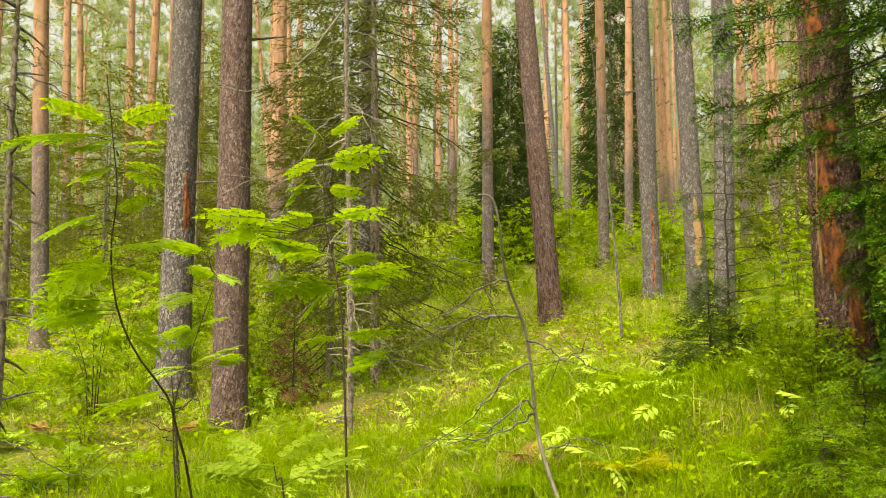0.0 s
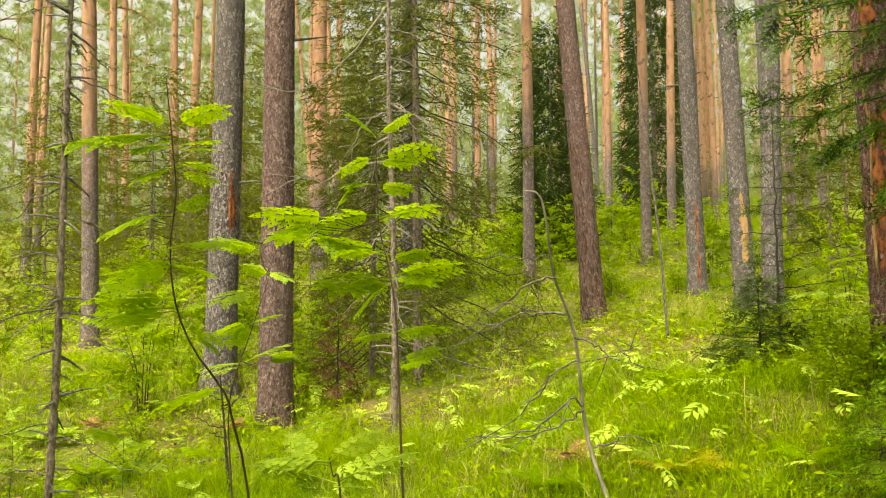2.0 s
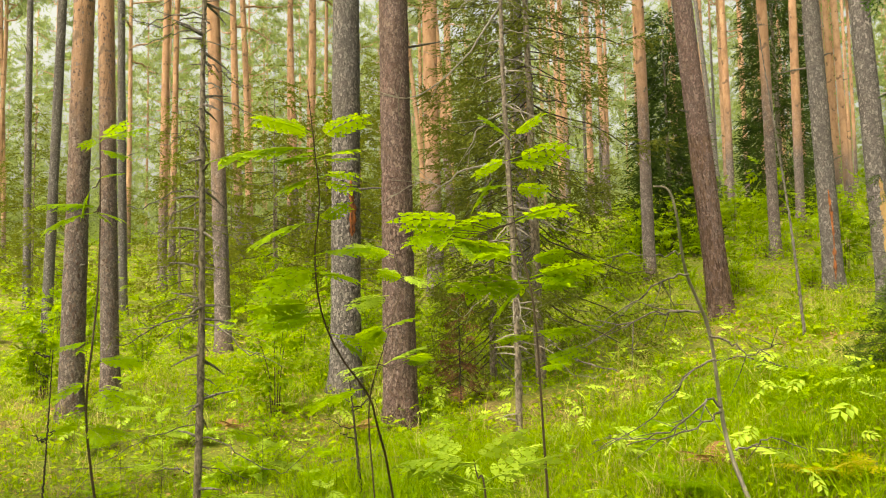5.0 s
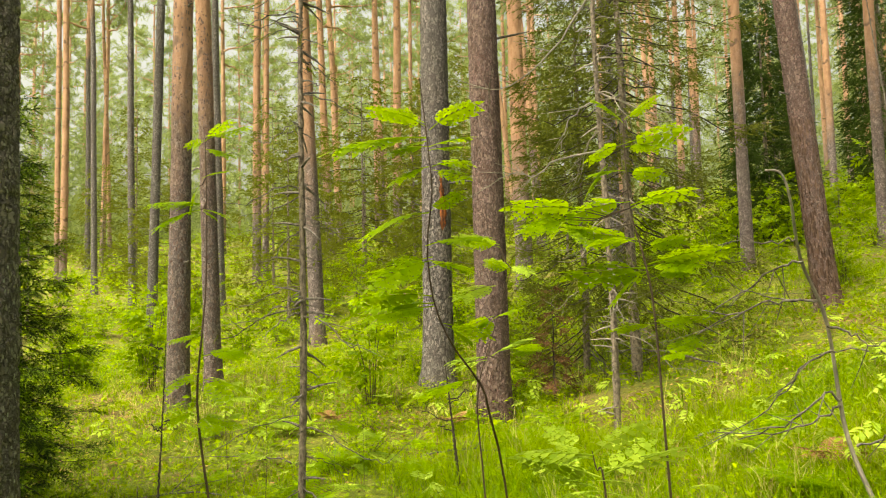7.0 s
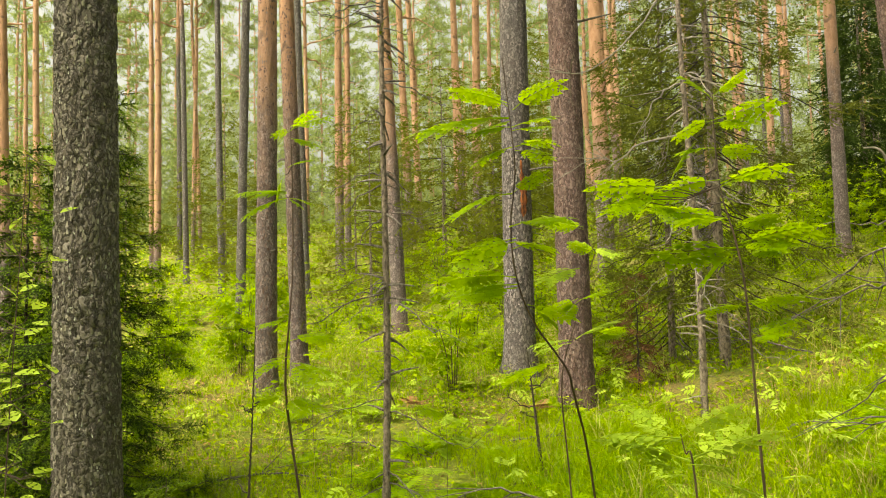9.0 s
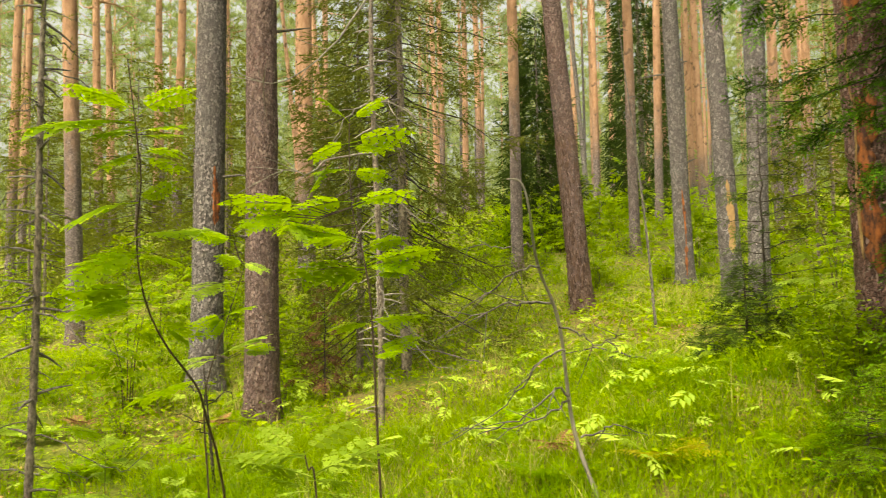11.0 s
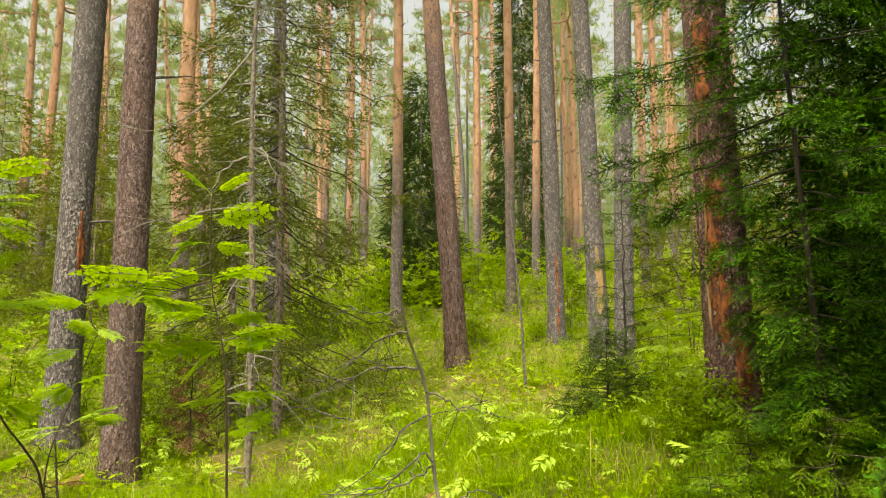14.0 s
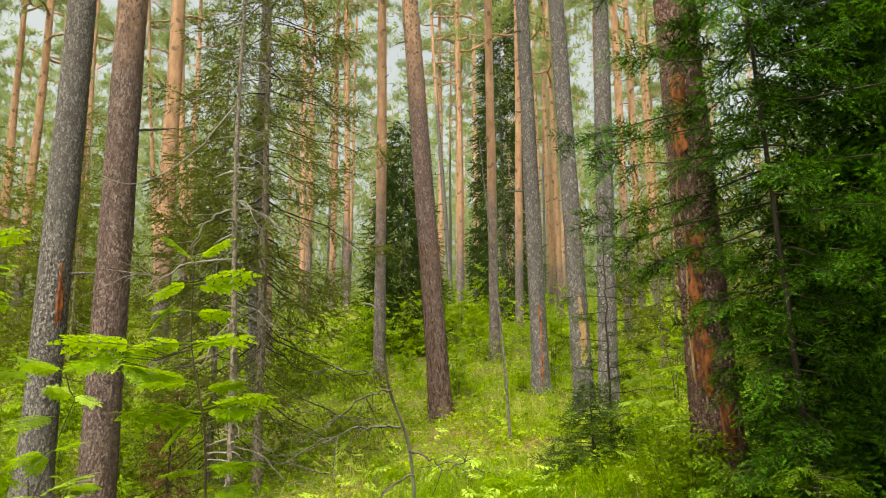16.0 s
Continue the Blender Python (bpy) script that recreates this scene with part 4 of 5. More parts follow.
sapling(-0.65, 2.05, 0, [(-0.14, 0.96), (-0.15, 1.20), (-0.16, 1.29), (-0.23, 1.42), (-0.26, 1.55), (-0.25, 1.70), (-0.21, 1.84), (-0.20, 1.96), (-0.20, 2.13)],
        [(-0.20, 2.02, -0.13, 0.05), (-0.20, 1.98, -0.18, -0.01), (-0.20, 1.96, 0.09, 0.01), (-0.19, 2.00, 0.10, 0.05), (-0.20, 1.97, -0.10, -0.01), (-0.21, 1.91, -0.11, -0.02),
         (-0.20, 1.91, 0.10, -0.01), (-0.23, 1.79, -0.17, -0.01), (-0.23, 1.79, 0.07, 0.02), (-0.25, 1.70, 0.12, 0.03), (-0.24, 1.67, -0.16, -0.03), (-0.25, 1.64, 0.11, 0.01),
         (-0.26, 1.54, -0.18, -0.02), (-0.26, 1.56, -0.17, 0.01), (-0.24, 1.48, 0.10, -0.04)],
        ROWAN_LEAVES, "slim rowan sapling with bright yellow-green feathered leaves", back=(1.9, 0.55))
sapling(-0.94, 2.87, 0, [(0.0, 0.89), (-0.01, 1.21), (0.06, 1.45), (0.13, 1.67)],
        [(0.13, 1.67, -0.08, 0.02), (0.12, 1.68, 0.08, -0.03), (0.06, 1.50, -0.10, -0.05), (0.06, 1.49, 0.07, 0.02), (0.03, 1.35, -0.14, -0.02), (0.04, 1.35, 0.11, 0.06),
         (0.12, 1.37, 0.09, 0.01), (-0.02, 1.27, -0.21, -0.04), (0.09, 1.76, -0.12, 0.02), (0.07, 1.61, -0.14, -0.02)],
        PALE_LEAVES + ROWAN_LEAVES[:2], "small rowan sapling with pale green leaves")
sapling(-0.27, 2.31, 0, [(0.0, 1.01), (-0.01, 1.30), (-0.02, 1.52), (-0.04, 1.65), (-0.07, 1.78), (-0.08, 1.94), (-0.08, 2.06)],
        [(-0.08, 2.05, 0.07, 0.04), (-0.08, 2.04, -0.03, 0.02), (-0.08, 1.98, 0.13, 0.02), (-0.08, 1.98, -0.07, -0.03), (-0.08, 1.90, 0.07, -0.02), (-0.08, 1.90, -0.04, -0.01),
         (-0.07, 1.80, 0.13, 0.02), (-0.07, 1.81, -0.15, -0.01), (-0.20, 1.80, -0.17, -0.00), (-0.20, 1.82, 0.02, 0.04), (-0.26, 1.78, -0.12, -0.03), (-0.26, 1.76, 0.04, -0.04),
         (-0.05, 1.70, -0.15, 0.02), (-0.04, 1.67, 0.09, 0.02), (-0.03, 1.62, -0.18, 0.00), (-0.03, 1.61, -0.11, -0.06), (-0.03, 1.63, 0.15, 0.02), (-0.02, 1.59, 0.09, 0.02),
         (-0.02, 1.47, 0.12, 0.01), (-0.02, 1.46, -0.09, 0.00), (-0.01, 1.38, 0.09, 0.02)],
        ROWAN_LEAVES, "slim rowan sapling with layered light green leaves")
sapling(-3.05, 4.34, 23, [(0.0, 0.31), (-0.08, 0.98), (-0.05, 1.44), (-0.03, 1.73), (-0.03, 2.19), (-0.04, 2.68)],
        [(-0.04, 2.67, 0.20, 0.09), (-0.04, 2.61, 0.15, -0.04), (-0.04, 2.67, -0.10, -0.04), (-0.06, 2.42, 0.11, 0.05), (-0.07, 2.26, -0.28, 0.04), (-0.07, 2.22, -0.26, -0.04),
         (-0.05, 2.22, 0.14, -0.04), (-0.08, 2.37, -0.09, -0.14), (-0.05, 1.44, -0.16, -0.04), (-0.05, 1.30, 0.20, 0.04), (-0.04, 1.16, 0.21, -0.05), (-0.05, 1.20, -0.20, -0.04),
         (-0.07, 0.95, 0.18, -0.07), (-0.07, 0.95, -0.21, -0.02)],
        ROWAN_LEAVES, "tall thin rowan sapling with sparse leaves in grass", r0=0.012)


sapling(-0.44, 2.26, 0, [(0.0, 1.02), (-0.02, 1.07), (-0.03, 1.12)],
        [(-0.03, 1.11, -0.18, -0.02), (-0.03, 1.11, 0.12, 0.08), (-0.02, 1.02, -0.10, 0.01), (-0.02, 1.04, 0.10, -0.01), (-0.05, 1.13, -0.10, 0.02),
         (-0.01, 1.05, -0.20, 0.03), (0.0, 1.06, 0.17, 0.07), (0.0, 1.01, 0.14, -0.04)],
        BROAD_LEAVES, "low rowan shoot with broad pale green leaves", 0.005)
ROUND_LEAVES = [mesh_of("leaf", *leaflet(4, w, 0.05), ROWAN_PALE) for w in (0.7, 0.6)]
for ax, ay, yaw, top in [(-3.05, 2.30, 22, 2.15), (-2.95, 2.05, 40, 1.6), (-3.3, 2.35, 10, 1.8)]:
    za = float(ground_z(ax, ay))
    rows = [(0.16 * math.sin(k * 1.9), za + 0.75 + (top - za - 0.8) * k / 27, 0.075 * math.cos(k * 2.4) + 0.01, 0.012 * math.sin(k * 5.0)) for k in range(28)]
    sapling(ax, ay, yaw, [(0.03, za + 0.4), (-0.04, za + 1.0), (0.02, top)], rows, ROUND_LEAVES, "thin alder sapling with small rounded pale leaves", 0.006, "alder_sapling", 0.075)


def seedling(x, y, height, n, size, kinds, label):
    """A short rowan shoot: leaves spread from the upper part of a small stem."""
    stem = [(0, float(ground_z(x, y)) + h) for h in (0.02, height * 0.5, height)]
    rows = []
    for k in range(n):
        a = k * 2.4 + RNG.uniform(-0.4, 0.4)
        h = stem[0][1] + height * (0.45 + 0.55 * k / n)
        rows.append((0, h, size * math.cos(a) * RNG.uniform(0.8, 1.2), size * RNG.uniform(-0.1, 0.35)))
    return sapling(x, y, RNG.uniform(0, 360), stem, rows, kinds, label, 0.004, "rowan_seedling")


for sx, sy, sh in [(-1.3, 3.0, 0.7), (-1.9, 3.4, 0.6), (-2.3, 3.6, 0.7), (-0.9, 3.4, 0.5),
                   (-3.4, 5.6, 0.9), (-4.1, 6.2, 1.0), (-2.5, 5.4, 0.8), (2.3, 5.5, 0.8)]:
    seedling(sx, sy, sh, 9, 0.2, PALE_LEAVES + ROWAN_LEAVES[:1], "rowan seedling with pale green leaves in grass")


# ---- dead stems ----
def stick_branch(parent, ctrl, r, forks, material=TWIG_GREY):
    """A crooked dry branch with a few finer twigs."""
    pts = curve_points(ctrl, 14)
    pts[1:-1] += RNG.normal(0, 0.008, (12, 3))
    br = part("branch", mesh_of("branch", *tube(pts, np.linspace(r, r * 0.3, 14), 5), material), parent)
    ln = float(np.linalg.norm(pts[-1] - pts[0]))
    for _ in range(forks):
        i = int(RNG.integers(4, 13))
        d = unit(pts[i] - pts[i - 1] + RNG.normal(0, 0.03, 3)) + RNG.normal(0, 0.45, 3)
        e = ln * RNG.uniform(0.15, 0.4)
        tw = curve_points([pts[i], pts[i] + d * e * 0.5, pts[i] + d * e + RNG.normal(0, 0.05, 3) * e], 7)
        part("twig", mesh_of("twig", *tube(tw, np.linspace(r * 0.45, r * 0.15, 7), 4), material), br)
    return br


def dead_sapling():
    ob = new("dead_sapling")
    zb = float(ground_z(0.70, 4.45))
    ob.location = (0.70, 4.45, zb)
    tagged(ob, "thin dead grey sapling with crooked dry branches", "dead tree")
    o = np.array([0.63 - 0.70, 0.0, -zb])
    stem = curve_points([np.array(p) + o for p in ((0.08, 0, zb - 0.1), (0.00, 0.00, 0.54), (-0.10, 0.05, 0.88), (-0.17, -0.05, 1.43), (-0.29, -0.20, 1.74), (-0.34, -0.38, 2.01), (-0.38, -0.42, 2.14), (-0.45, -0.42, 2.16))], 34)
    part("stem", mesh_of("stem", *tube(stem, np.linspace(0.014, 0.004, 34) * RNG.uniform(0.88, 1.12, 34), 8), TWIG_PALE), ob)
    for ctrl, r, forks in (
            (((-0.12, 0.00, 1.04), (-0.20, -0.06, 1.07), (-0.38, -0.08, 0.93), (-0.62, -0.10, 0.85)), 0.008, 6),
            (((-0.12, 0.02, 1.01), (-0.22, 0.03, 0.94), (-0.42, 0.05, 0.87), (-0.72, 0.00, 0.87)), 0.007, 6),
            (((-0.14, -0.05, 1.28), (-0.27, -0.06, 1.22), (-0.44, 0.02, 1.01), (-0.66, 0.05, 0.85)), 0.007, 4),
            (((-0.17, -0.06, 1.41), (-0.05, -0.06, 1.37), (0.04, -0.04, 1.31), (0.18, -0.06, 1.37)), 0.007, 5),
            (((-0.22, -0.11, 1.54), (-0.38, -0.14, 1.54), (-0.55, -0.11, 1.50), (-0.79, -0.02, 1.39)), 0.008, 7),
            (((-0.22, -0.12, 1.54), (-0.40, -0.12, 1.56), (-0.55, -0.14, 1.60), (-0.73, -0.27, 1.71)), 0.005, 4),
            (((-0.28, -0.21, 1.73), (-0.40, -0.22, 1.71), (-0.55, -0.12, 1.60), (-0.78, -0.03, 1.45)), 0.007, 6),
            (((-0.31, -0.26, 1.84), (-0.41, -0.31, 1.83), (-0.56, -0.32, 1.84), (-0.66, -0.29, 1.81)), 0.005, 3),
            (((-0.06, 0.02, 0.81), (0.04, 0.06, 0.83), (0.12, 0.05, 0.87), (0.31, 0.08, 0.81)), 0.007, 3)):
        stick_branch(ob, [np.array(c) + o for c in ctrl], r, forks)
    return ob


dead_sapling()


def bare_pole(x, y, height, dia, lean, label, n, reach, zmin, material, twig_material, droop, name="dead_spruce", sprigs=0):
    """A thin upright stem with many fine dry side branches, bent down and up again."""
    ob = new(name)
    ob.location = at_ground(x, y)
    tagged(ob, label, "dead tree")
    z = np.linspace(-0.1, height, 150)
    p = np.stack([lean[0] * z + 0.02 * np.sin(z * 1.3), lean[1] * z, z], -1) + RNG.normal(0, 0.0016, (150, 3)) * [1, 1, 0]
    part("stem", mesh_of("stem", *tube(p, dia / 2 * (1 - 0.75 * np.clip(z, 0, None) / height) * RNG.uniform(0.84, 1.14, 150), 10), material), ob)
    pos, dirs = [], []
    for _ in range(n):
        h, a = RNG.uniform(zmin, height * 0.98), RNG.uniform(0, 2 * np.pi)
        ln = reach * RNG.uniform(0.25, 1.0) * (1.05 - 0.6 * h / height)
        c, s = np.cos(a), np.sin(a)
        b = np.array([lean[0] * h, lean[1] * h, h])
        stick_branch(ob, [b, b + [c * ln * 0.4, s * ln * 0.4, -droop * ln * 0.25], b + [c * ln * 0.75, s * ln * 0.75, -droop * ln * 0.8], b + [c * ln, s * ln, -droop * ln * RNG.uniform(0.5, 1.1)]],
                     0.004 + 0.003 * RNG.uniform(), 3, twig_material)
        for _ in range(sprigs):
            u = RNG.uniform(0.4, 1.0)
            pos.append(b + np.array([c, s, -droop * 0.8]) * ln * u)
            dirs.append(np.array([c, s, 0]) + RNG.normal(0, 0.6, 3))
    if height > 4:
        m = 420
        h, a = RNG.uniform(0.1, height * 0.9, m), RNG.uniform(0, 2 * np.pi, m)
        d = np.stack([np.cos(a), np.sin(a), RNG.uniform(-0.5, 0.4, m)], -1)
        foot = np.stack([lean[0] * h + 0.02 * np.sin(h * 1.3), lean[1] * h, h], -1) + d * (dia * 0.36 * (1 - 0.75 * h / height))[:, None] * [1, 1, 0]
        u = np.array([0.0, 0.5, 1.0])
        tv, tq = tube(np.stack([u, 0 * u, -0.15 * u * u], -1), np.array([0.06, 0.045, 0.02]), 3)
        V, F = scatter(tv, tq, foot, bases(d), RNG.choice([0.03, 0.05, 0.10, 0.2], m, p=[0.4, 0.3, 0.2, 0.1]))
        tagged(part("bark_stubble", mesh_of("bark_stubble", V, F, twig_material), ob), kind="stuff")
    if pos:
        V, F = scatter(*SHOOT_NEAR, np.array(pos), bases(np.array(dirs)), RNG.uniform(0.06, 0.11, len(pos)))
        tagged(part("needles", mesh_of("needles", V, F, NEEDLE_MID, False), ob), kind="stuff")
    return ob


bare_pole(-2.68, 4.78, 6.5, 0.056, (0.013, 0.007), "thin dead spruce stem with fine bare twigs", 64, 0.8, 0.15, POLE_BARK, TWIG_GREY, 0.35, sprigs=3)
curved = bare_pole(-0.88, 7.60, 7.0, 0.072, (-0.012, -0.007), "thin dead spruce with long curved grey branches", 34, 1.2, 0.9, POLE_BARK, TWIG_PALE, 0.55)
for start, rest, r in ((4.65, ((-0.19, -0.28), (-0.35, -0.52), (-0.57, -0.73), (-0.80, -0.89), (-1.03, -0.93), (-1.22, -0.85)), 0.012),
                       (3.55, ((-0.20, -0.09), (-0.31, -0.23), (-0.39, -0.42)), 0.010),
                       (3.60, ((0.21, -0.10), (0.40, -0.21), (0.63, -0.28)), 0.009),
                       (3.05, ((-0.45, -0.07), (-0.63, -0.21), (-0.85, -0.16), (-1.15, -0.30)), 0.011),
                       (4.95, ((0.10, 0.10), (0.24, 0.05), (0.42, -0.12), (0.60, -0.20)), 0.009)):
    h = start - curved.location.z
    root = np.array([-0.012 * h, -0.007 * h, h])
    stick_branch(curved, [root] + [root + [dx, -0.12 * abs(dx), dz] for dx, dz in rest], r, 7, TWIG_PALE)
bare_pole(2.03, 9.05, 3.6, 0.035, (-0.075, 0.017), "dead leaning sapling with thin grey stem", 8, 0.35, 1.6, TWIG_GREY, TWIG_GREY, 0.1, "dead_sapling")
bare_pole(-2.05, 6.35, 1.0, 0.03, (-0.12, 0.0), "short dark dead stem in grass", 5, 0.5, 0.3, TWIG_DARK, TWIG_DARK, -0.4, "dead_sapling")
bare_pole(-3.3, 4.1, 1.6, 0.02, (0.05, 0.0), "thin dark bare stem in undergrowth", 5, 0.4, 0.4, TWIG_DARK, TWIG_DARK, -0.4, "dead_sapling")
bare_pole(-4.3, 3.7, 2.2, 0.03, (0.04, 0.0), "thin dark bare stem beside thick pine", 9, 0.5, 0.4, TWIG_DARK, TWIG_DARK, -0.3, "dead_sapling")


# ---- the pine with the bark wound ----
def wounded_pine():
    dia, height = 0.35, 23.0
    tree = pine(2.74, 5.44, -0.022, 0.010, dia, BARK_RED, "thick reddish pine with a long open bark wound", sides=90, fine=360, rough=0.016, stubs=2)
    bark_scales(tree, dia, height, 1100, 5.0, 0.028, SCALE_RED, -2.0)
    wood, rim = "bare orange-brown wood without bark", "pale yellow edge of wound"
    trunk_patch(tree, "wound", dia, height, 0.55, 1.80, 212, 252, 0.006, WOUND, wood, 0.03)
    trunk_patch(tree, "wound", dia, height, 2.25, 3.00, 208, 240, 0.006, WOUND, wood, 0.03)
    trunk_patch(tree, "wound", dia, height, 0.18, 0.60, 256, 280, 0.006, WOUND, wood, 0.03)
    trunk_patch(tree, "wound_rim", dia, height, 0.65, 1.75, 206, 212, 0.012, CALLUS, rim, 0.012)
    trunk_patch(tree, "wound_rim", dia, height, 1.70, 2.25, 204, 209, 0.010, CALLUS, rim, 0.012)
    return tree


wounded_pine()


# ---- leafy shrubs ----
def shrub_mesh(n_stems, height, spread, n_leaves, leaf_size, leaf):
    stems, pos, dirs = [], [], []
    for k in range(n_stems):
        a = RNG.uniform(0, 2 * np.pi)
        h = height * RNG.uniform(0.6, 1.0)
        sp = spread * RNG.uniform(0.2, 1.0)
        pts = curve_points([(0.04 * np.cos(a), 0.04 * np.sin(a), -0.05), (sp * 0.35 * np.cos(a), sp * 0.35 * np.sin(a), h * 0.5), (sp * np.cos(a), sp * np.sin(a), h)], 9)
        stems.append(tube(pts, np.linspace(0.007, 0.002, 9), 4))
        m = n_leaves // n_stems
        u = RNG.uniform(0.25, 1.0, m)
        p = pts[0] + (pts[-1] - pts[0]) * u[:, None]
        i = np.clip((u * 8).astype(int), 0, 7)
        p = pts[i] + (pts[i + 1] - pts[i]) * (u * 8 - i)[:, None]
        off = RNG.normal(0, 1, (m, 3)) * [0.55, 0.55, 0.25] * spread * 0.38
        pos.append(p + off)
        dirs.append(off + RNG.normal(0, 0.12, (m, 3)) * [1, 1, 0.5])
    pos, dirs = np.concatenate(pos), np.concatenate(dirs)
    V, F = scatter(*leaf, pos, bases(dirs, roll=RNG.normal(0, 0.5, len(pos))), leaf_size * RNG.uniform(0.6, 1.2, len(pos)))
    return joined(stems), (V, F)


def shrub(name, label, **kw):
    ob = new(name)
    tagged(ob, label, "shrub", "undergrowth shrubs")
    (sv, sf), (lv, lf) = shrub_mesh(**kw)
    tagged(part("stemwork", mesh_of("stemwork", sv, sf, STEM_BROWN), ob), kind="stuff")
    tagged(part("foliage", mesh_of("foliage", lv, lf, SHRUB, False), ob), kind="stuff")
    return ob


COMPOUND_FAR = simple_compound()
FEET = [(-5.96, 8.08), (-6.07, 9.0), (-6.59, 13.1), (-3.35, 9.98), (-2.31, 8.72), (1.63, 12.0), (3.4, 12.9)]


def hides_foot(x, y):
    """Whether a shrub here would stand close before the foot of one of the large pines."""
    r, a = math.hypot(x, y), math.atan2(x, y)
    return any(math.hypot(*f) - 4.5 < r < math.hypot(*f) and abs(a - math.atan2(*f)) < 0.075 for f in FEET)


SHRUBS = [shrub("leafy_shrub", "bright green leafy shrub in forest undergrowth", n_stems=7, height=0.9, spread=0.55, n_leaves=700, leaf_size=0.075, leaf=LEAF_SMALL),
          shrub("leafy_shrub", "low bright green bush with small leaves", n_stems=9, height=0.55, spread=0.6, n_leaves=800, leaf_size=0.06, leaf=LEAF_SMALL),
          shrub("rowan_shrub", "bushy young rowan with feathered light green leaves", n_stems=5, height=1.3, spread=0.5, n_leaves=70, leaf_size=0.24, leaf=COMPOUND_FAR),
          shrub("rowan_shrub", "tall young rowan with feathered light green leaves", n_stems=4, height=1.9, spread=0.5, n_leaves=90, leaf_size=0.26, leaf=COMPOUND_FAR)]
PLACED = [ (0.8, 17.5, 3), (0.1, 18.1, 2), (3.3, 18.3, 2), (3.8, 18.9, 3), (3.9, 14.0, 3), (-0.3, 16.5, 0),
          (0.4, 16.0, 1), (-1.1, 17.0, 2), (4.4, 12.0, 0), (3.3, 17.1, 1), (5.0, 11.2, 2), (0.3, 17.1, 2), (1.2, 17.9, 2), (1.7, 18.7, 3), (2.6, 19.7, 3), (-0.7, 15.9, 0), (0.7, 19.1, 3), (3.3, 20.5, 3)]
for k, ob in enumerate(SHRUBS):
    px, py = [(2.0, 18.6), (3.3, 8.6), (-4.6, 11.6), (-7.6, 10.6)][k]
    ob.location = at_ground(px, py)
for px, py, k in PLACED:
    copy_thing(SHRUBS[k], Matrix.Translation(at_ground(px, py)) @ pose(0, 0, 0, 0, 0, RNG.uniform(0, 360)) @ Matrix.Scale(RNG.uniform(0.85, 1.2), 4))
for px, py, sc in [(2.15, 5.0, 0.45), (2.35, 5.05, 0.6), (2.35, 5.5, 0.62), (2.5, 5.2, 0.5), (2.5, 6.4, 0.7)]:
    copy_thing(SHRUBS[0], Matrix.Translation(at_ground(px, py)) @ pose(0, 0, 0, 0, 0, RNG.uniform(0, 360)) @ Matrix.Scale(sc, 4))
for k in range(130):
    x, y = fan(1, 9.5, 26)
    x, y = float(x[0]), float(y[0])
    if -2.0 < x < 3.5 and y < 12.5 or hides_foot(x, y):
        continue
    copy_thing(SHRUBS[int(RNG.choice([0, 0, 1, 1, 2, 3]))], Matrix.Translation(at_ground(x, y)) @ pose(0, 0, 0, 0, 0, RNG.uniform(0, 360)) @ Matrix.Scale(RNG.uniform(0.45, 0.9), 4))
for k in range(70):
    x, y = fan(1, 9.5, 20, 52, 4)
    x, y = float(x[0]), float(y[0])
    if (abs(x + 0.9) > 1.0 or y > 11.5) and not hides_foot(x, y):
        copy_thing(SHRUBS[int(RNG.choice([0, 0, 1, 2]))], Matrix.Translation(at_ground(x, y)) @ pose(0, 0, 0, 0, 0, RNG.uniform(0, 360)) @ Matrix.Scale(RNG.uniform(0.6, 1.1), 4))
for k in range(15):
    x, y = fan(1, 6.0, 10, 56, -12)
    x, y = float(x[0]), float(y[0])
    if hides_foot(x, y):
        continue
    copy_thing(SHRUBS[int(RNG.choice([0, 1, 1]))], Matrix.Translation(at_ground(x, y)) @ pose(0, 0, 0, 0, 0, RNG.uniform(0, 360)) @ Matrix.Scale(RNG.uniform(0.45, 0.75), 4))


# ---- ferns ----
def fern(x, y, size, n, kinds=FERN_FRONDS, label="light green fern with arching fronds in grass"):
    ob = new("fern")
    ob.location = at_ground(x, y)
    tagged(ob, label, "fern", "ferns")
    a0 = RNG.uniform(0, 6)
    for k in range(n):
        f = part("frond", kinds[k % len(kinds)], ob)
        f.matrix_basis = pose(0, 0, 0.03, 0, -RNG.uniform(8, 32), math.degrees(a0 + k * 2 * math.pi / n) + RNG.uniform(-15, 15)) @ Matrix.Scale(size * RNG.uniform(0.75, 1.1), 4)


for k in range(58):
    x, y = fan(1, 2.8, 9.0)
    fern(float(x[0]), float(y[0]), RNG.uniform(0.25, 0.45), int(RNG.integers(5, 8)))
for fx, fy in [(-1.1, 2.7), (-0.3, 2.6), (-2.3, 4.2), (-2.0, 3.2), (1.3, 3.2), (0.9, 2.8), (-1.6, 4.6), (-3.0, 5.4), (-1.9, 4.9), (-2.4, 4.7), (-2.7, 5.5), (-3.3, 5.9), (-2.2, 5.7), (-1.3, 3.8), (-1.7, 3.7), (-3.5, 5.0), (-2.9, 4.5), (-1.2, 5.0)]:
    fern(fx, fy, 0.45, 7)

fern(1.10, 4.75, 0.40, 6, YELLOW_FRONDS, "yellowing fern with wilting fronds in grass")


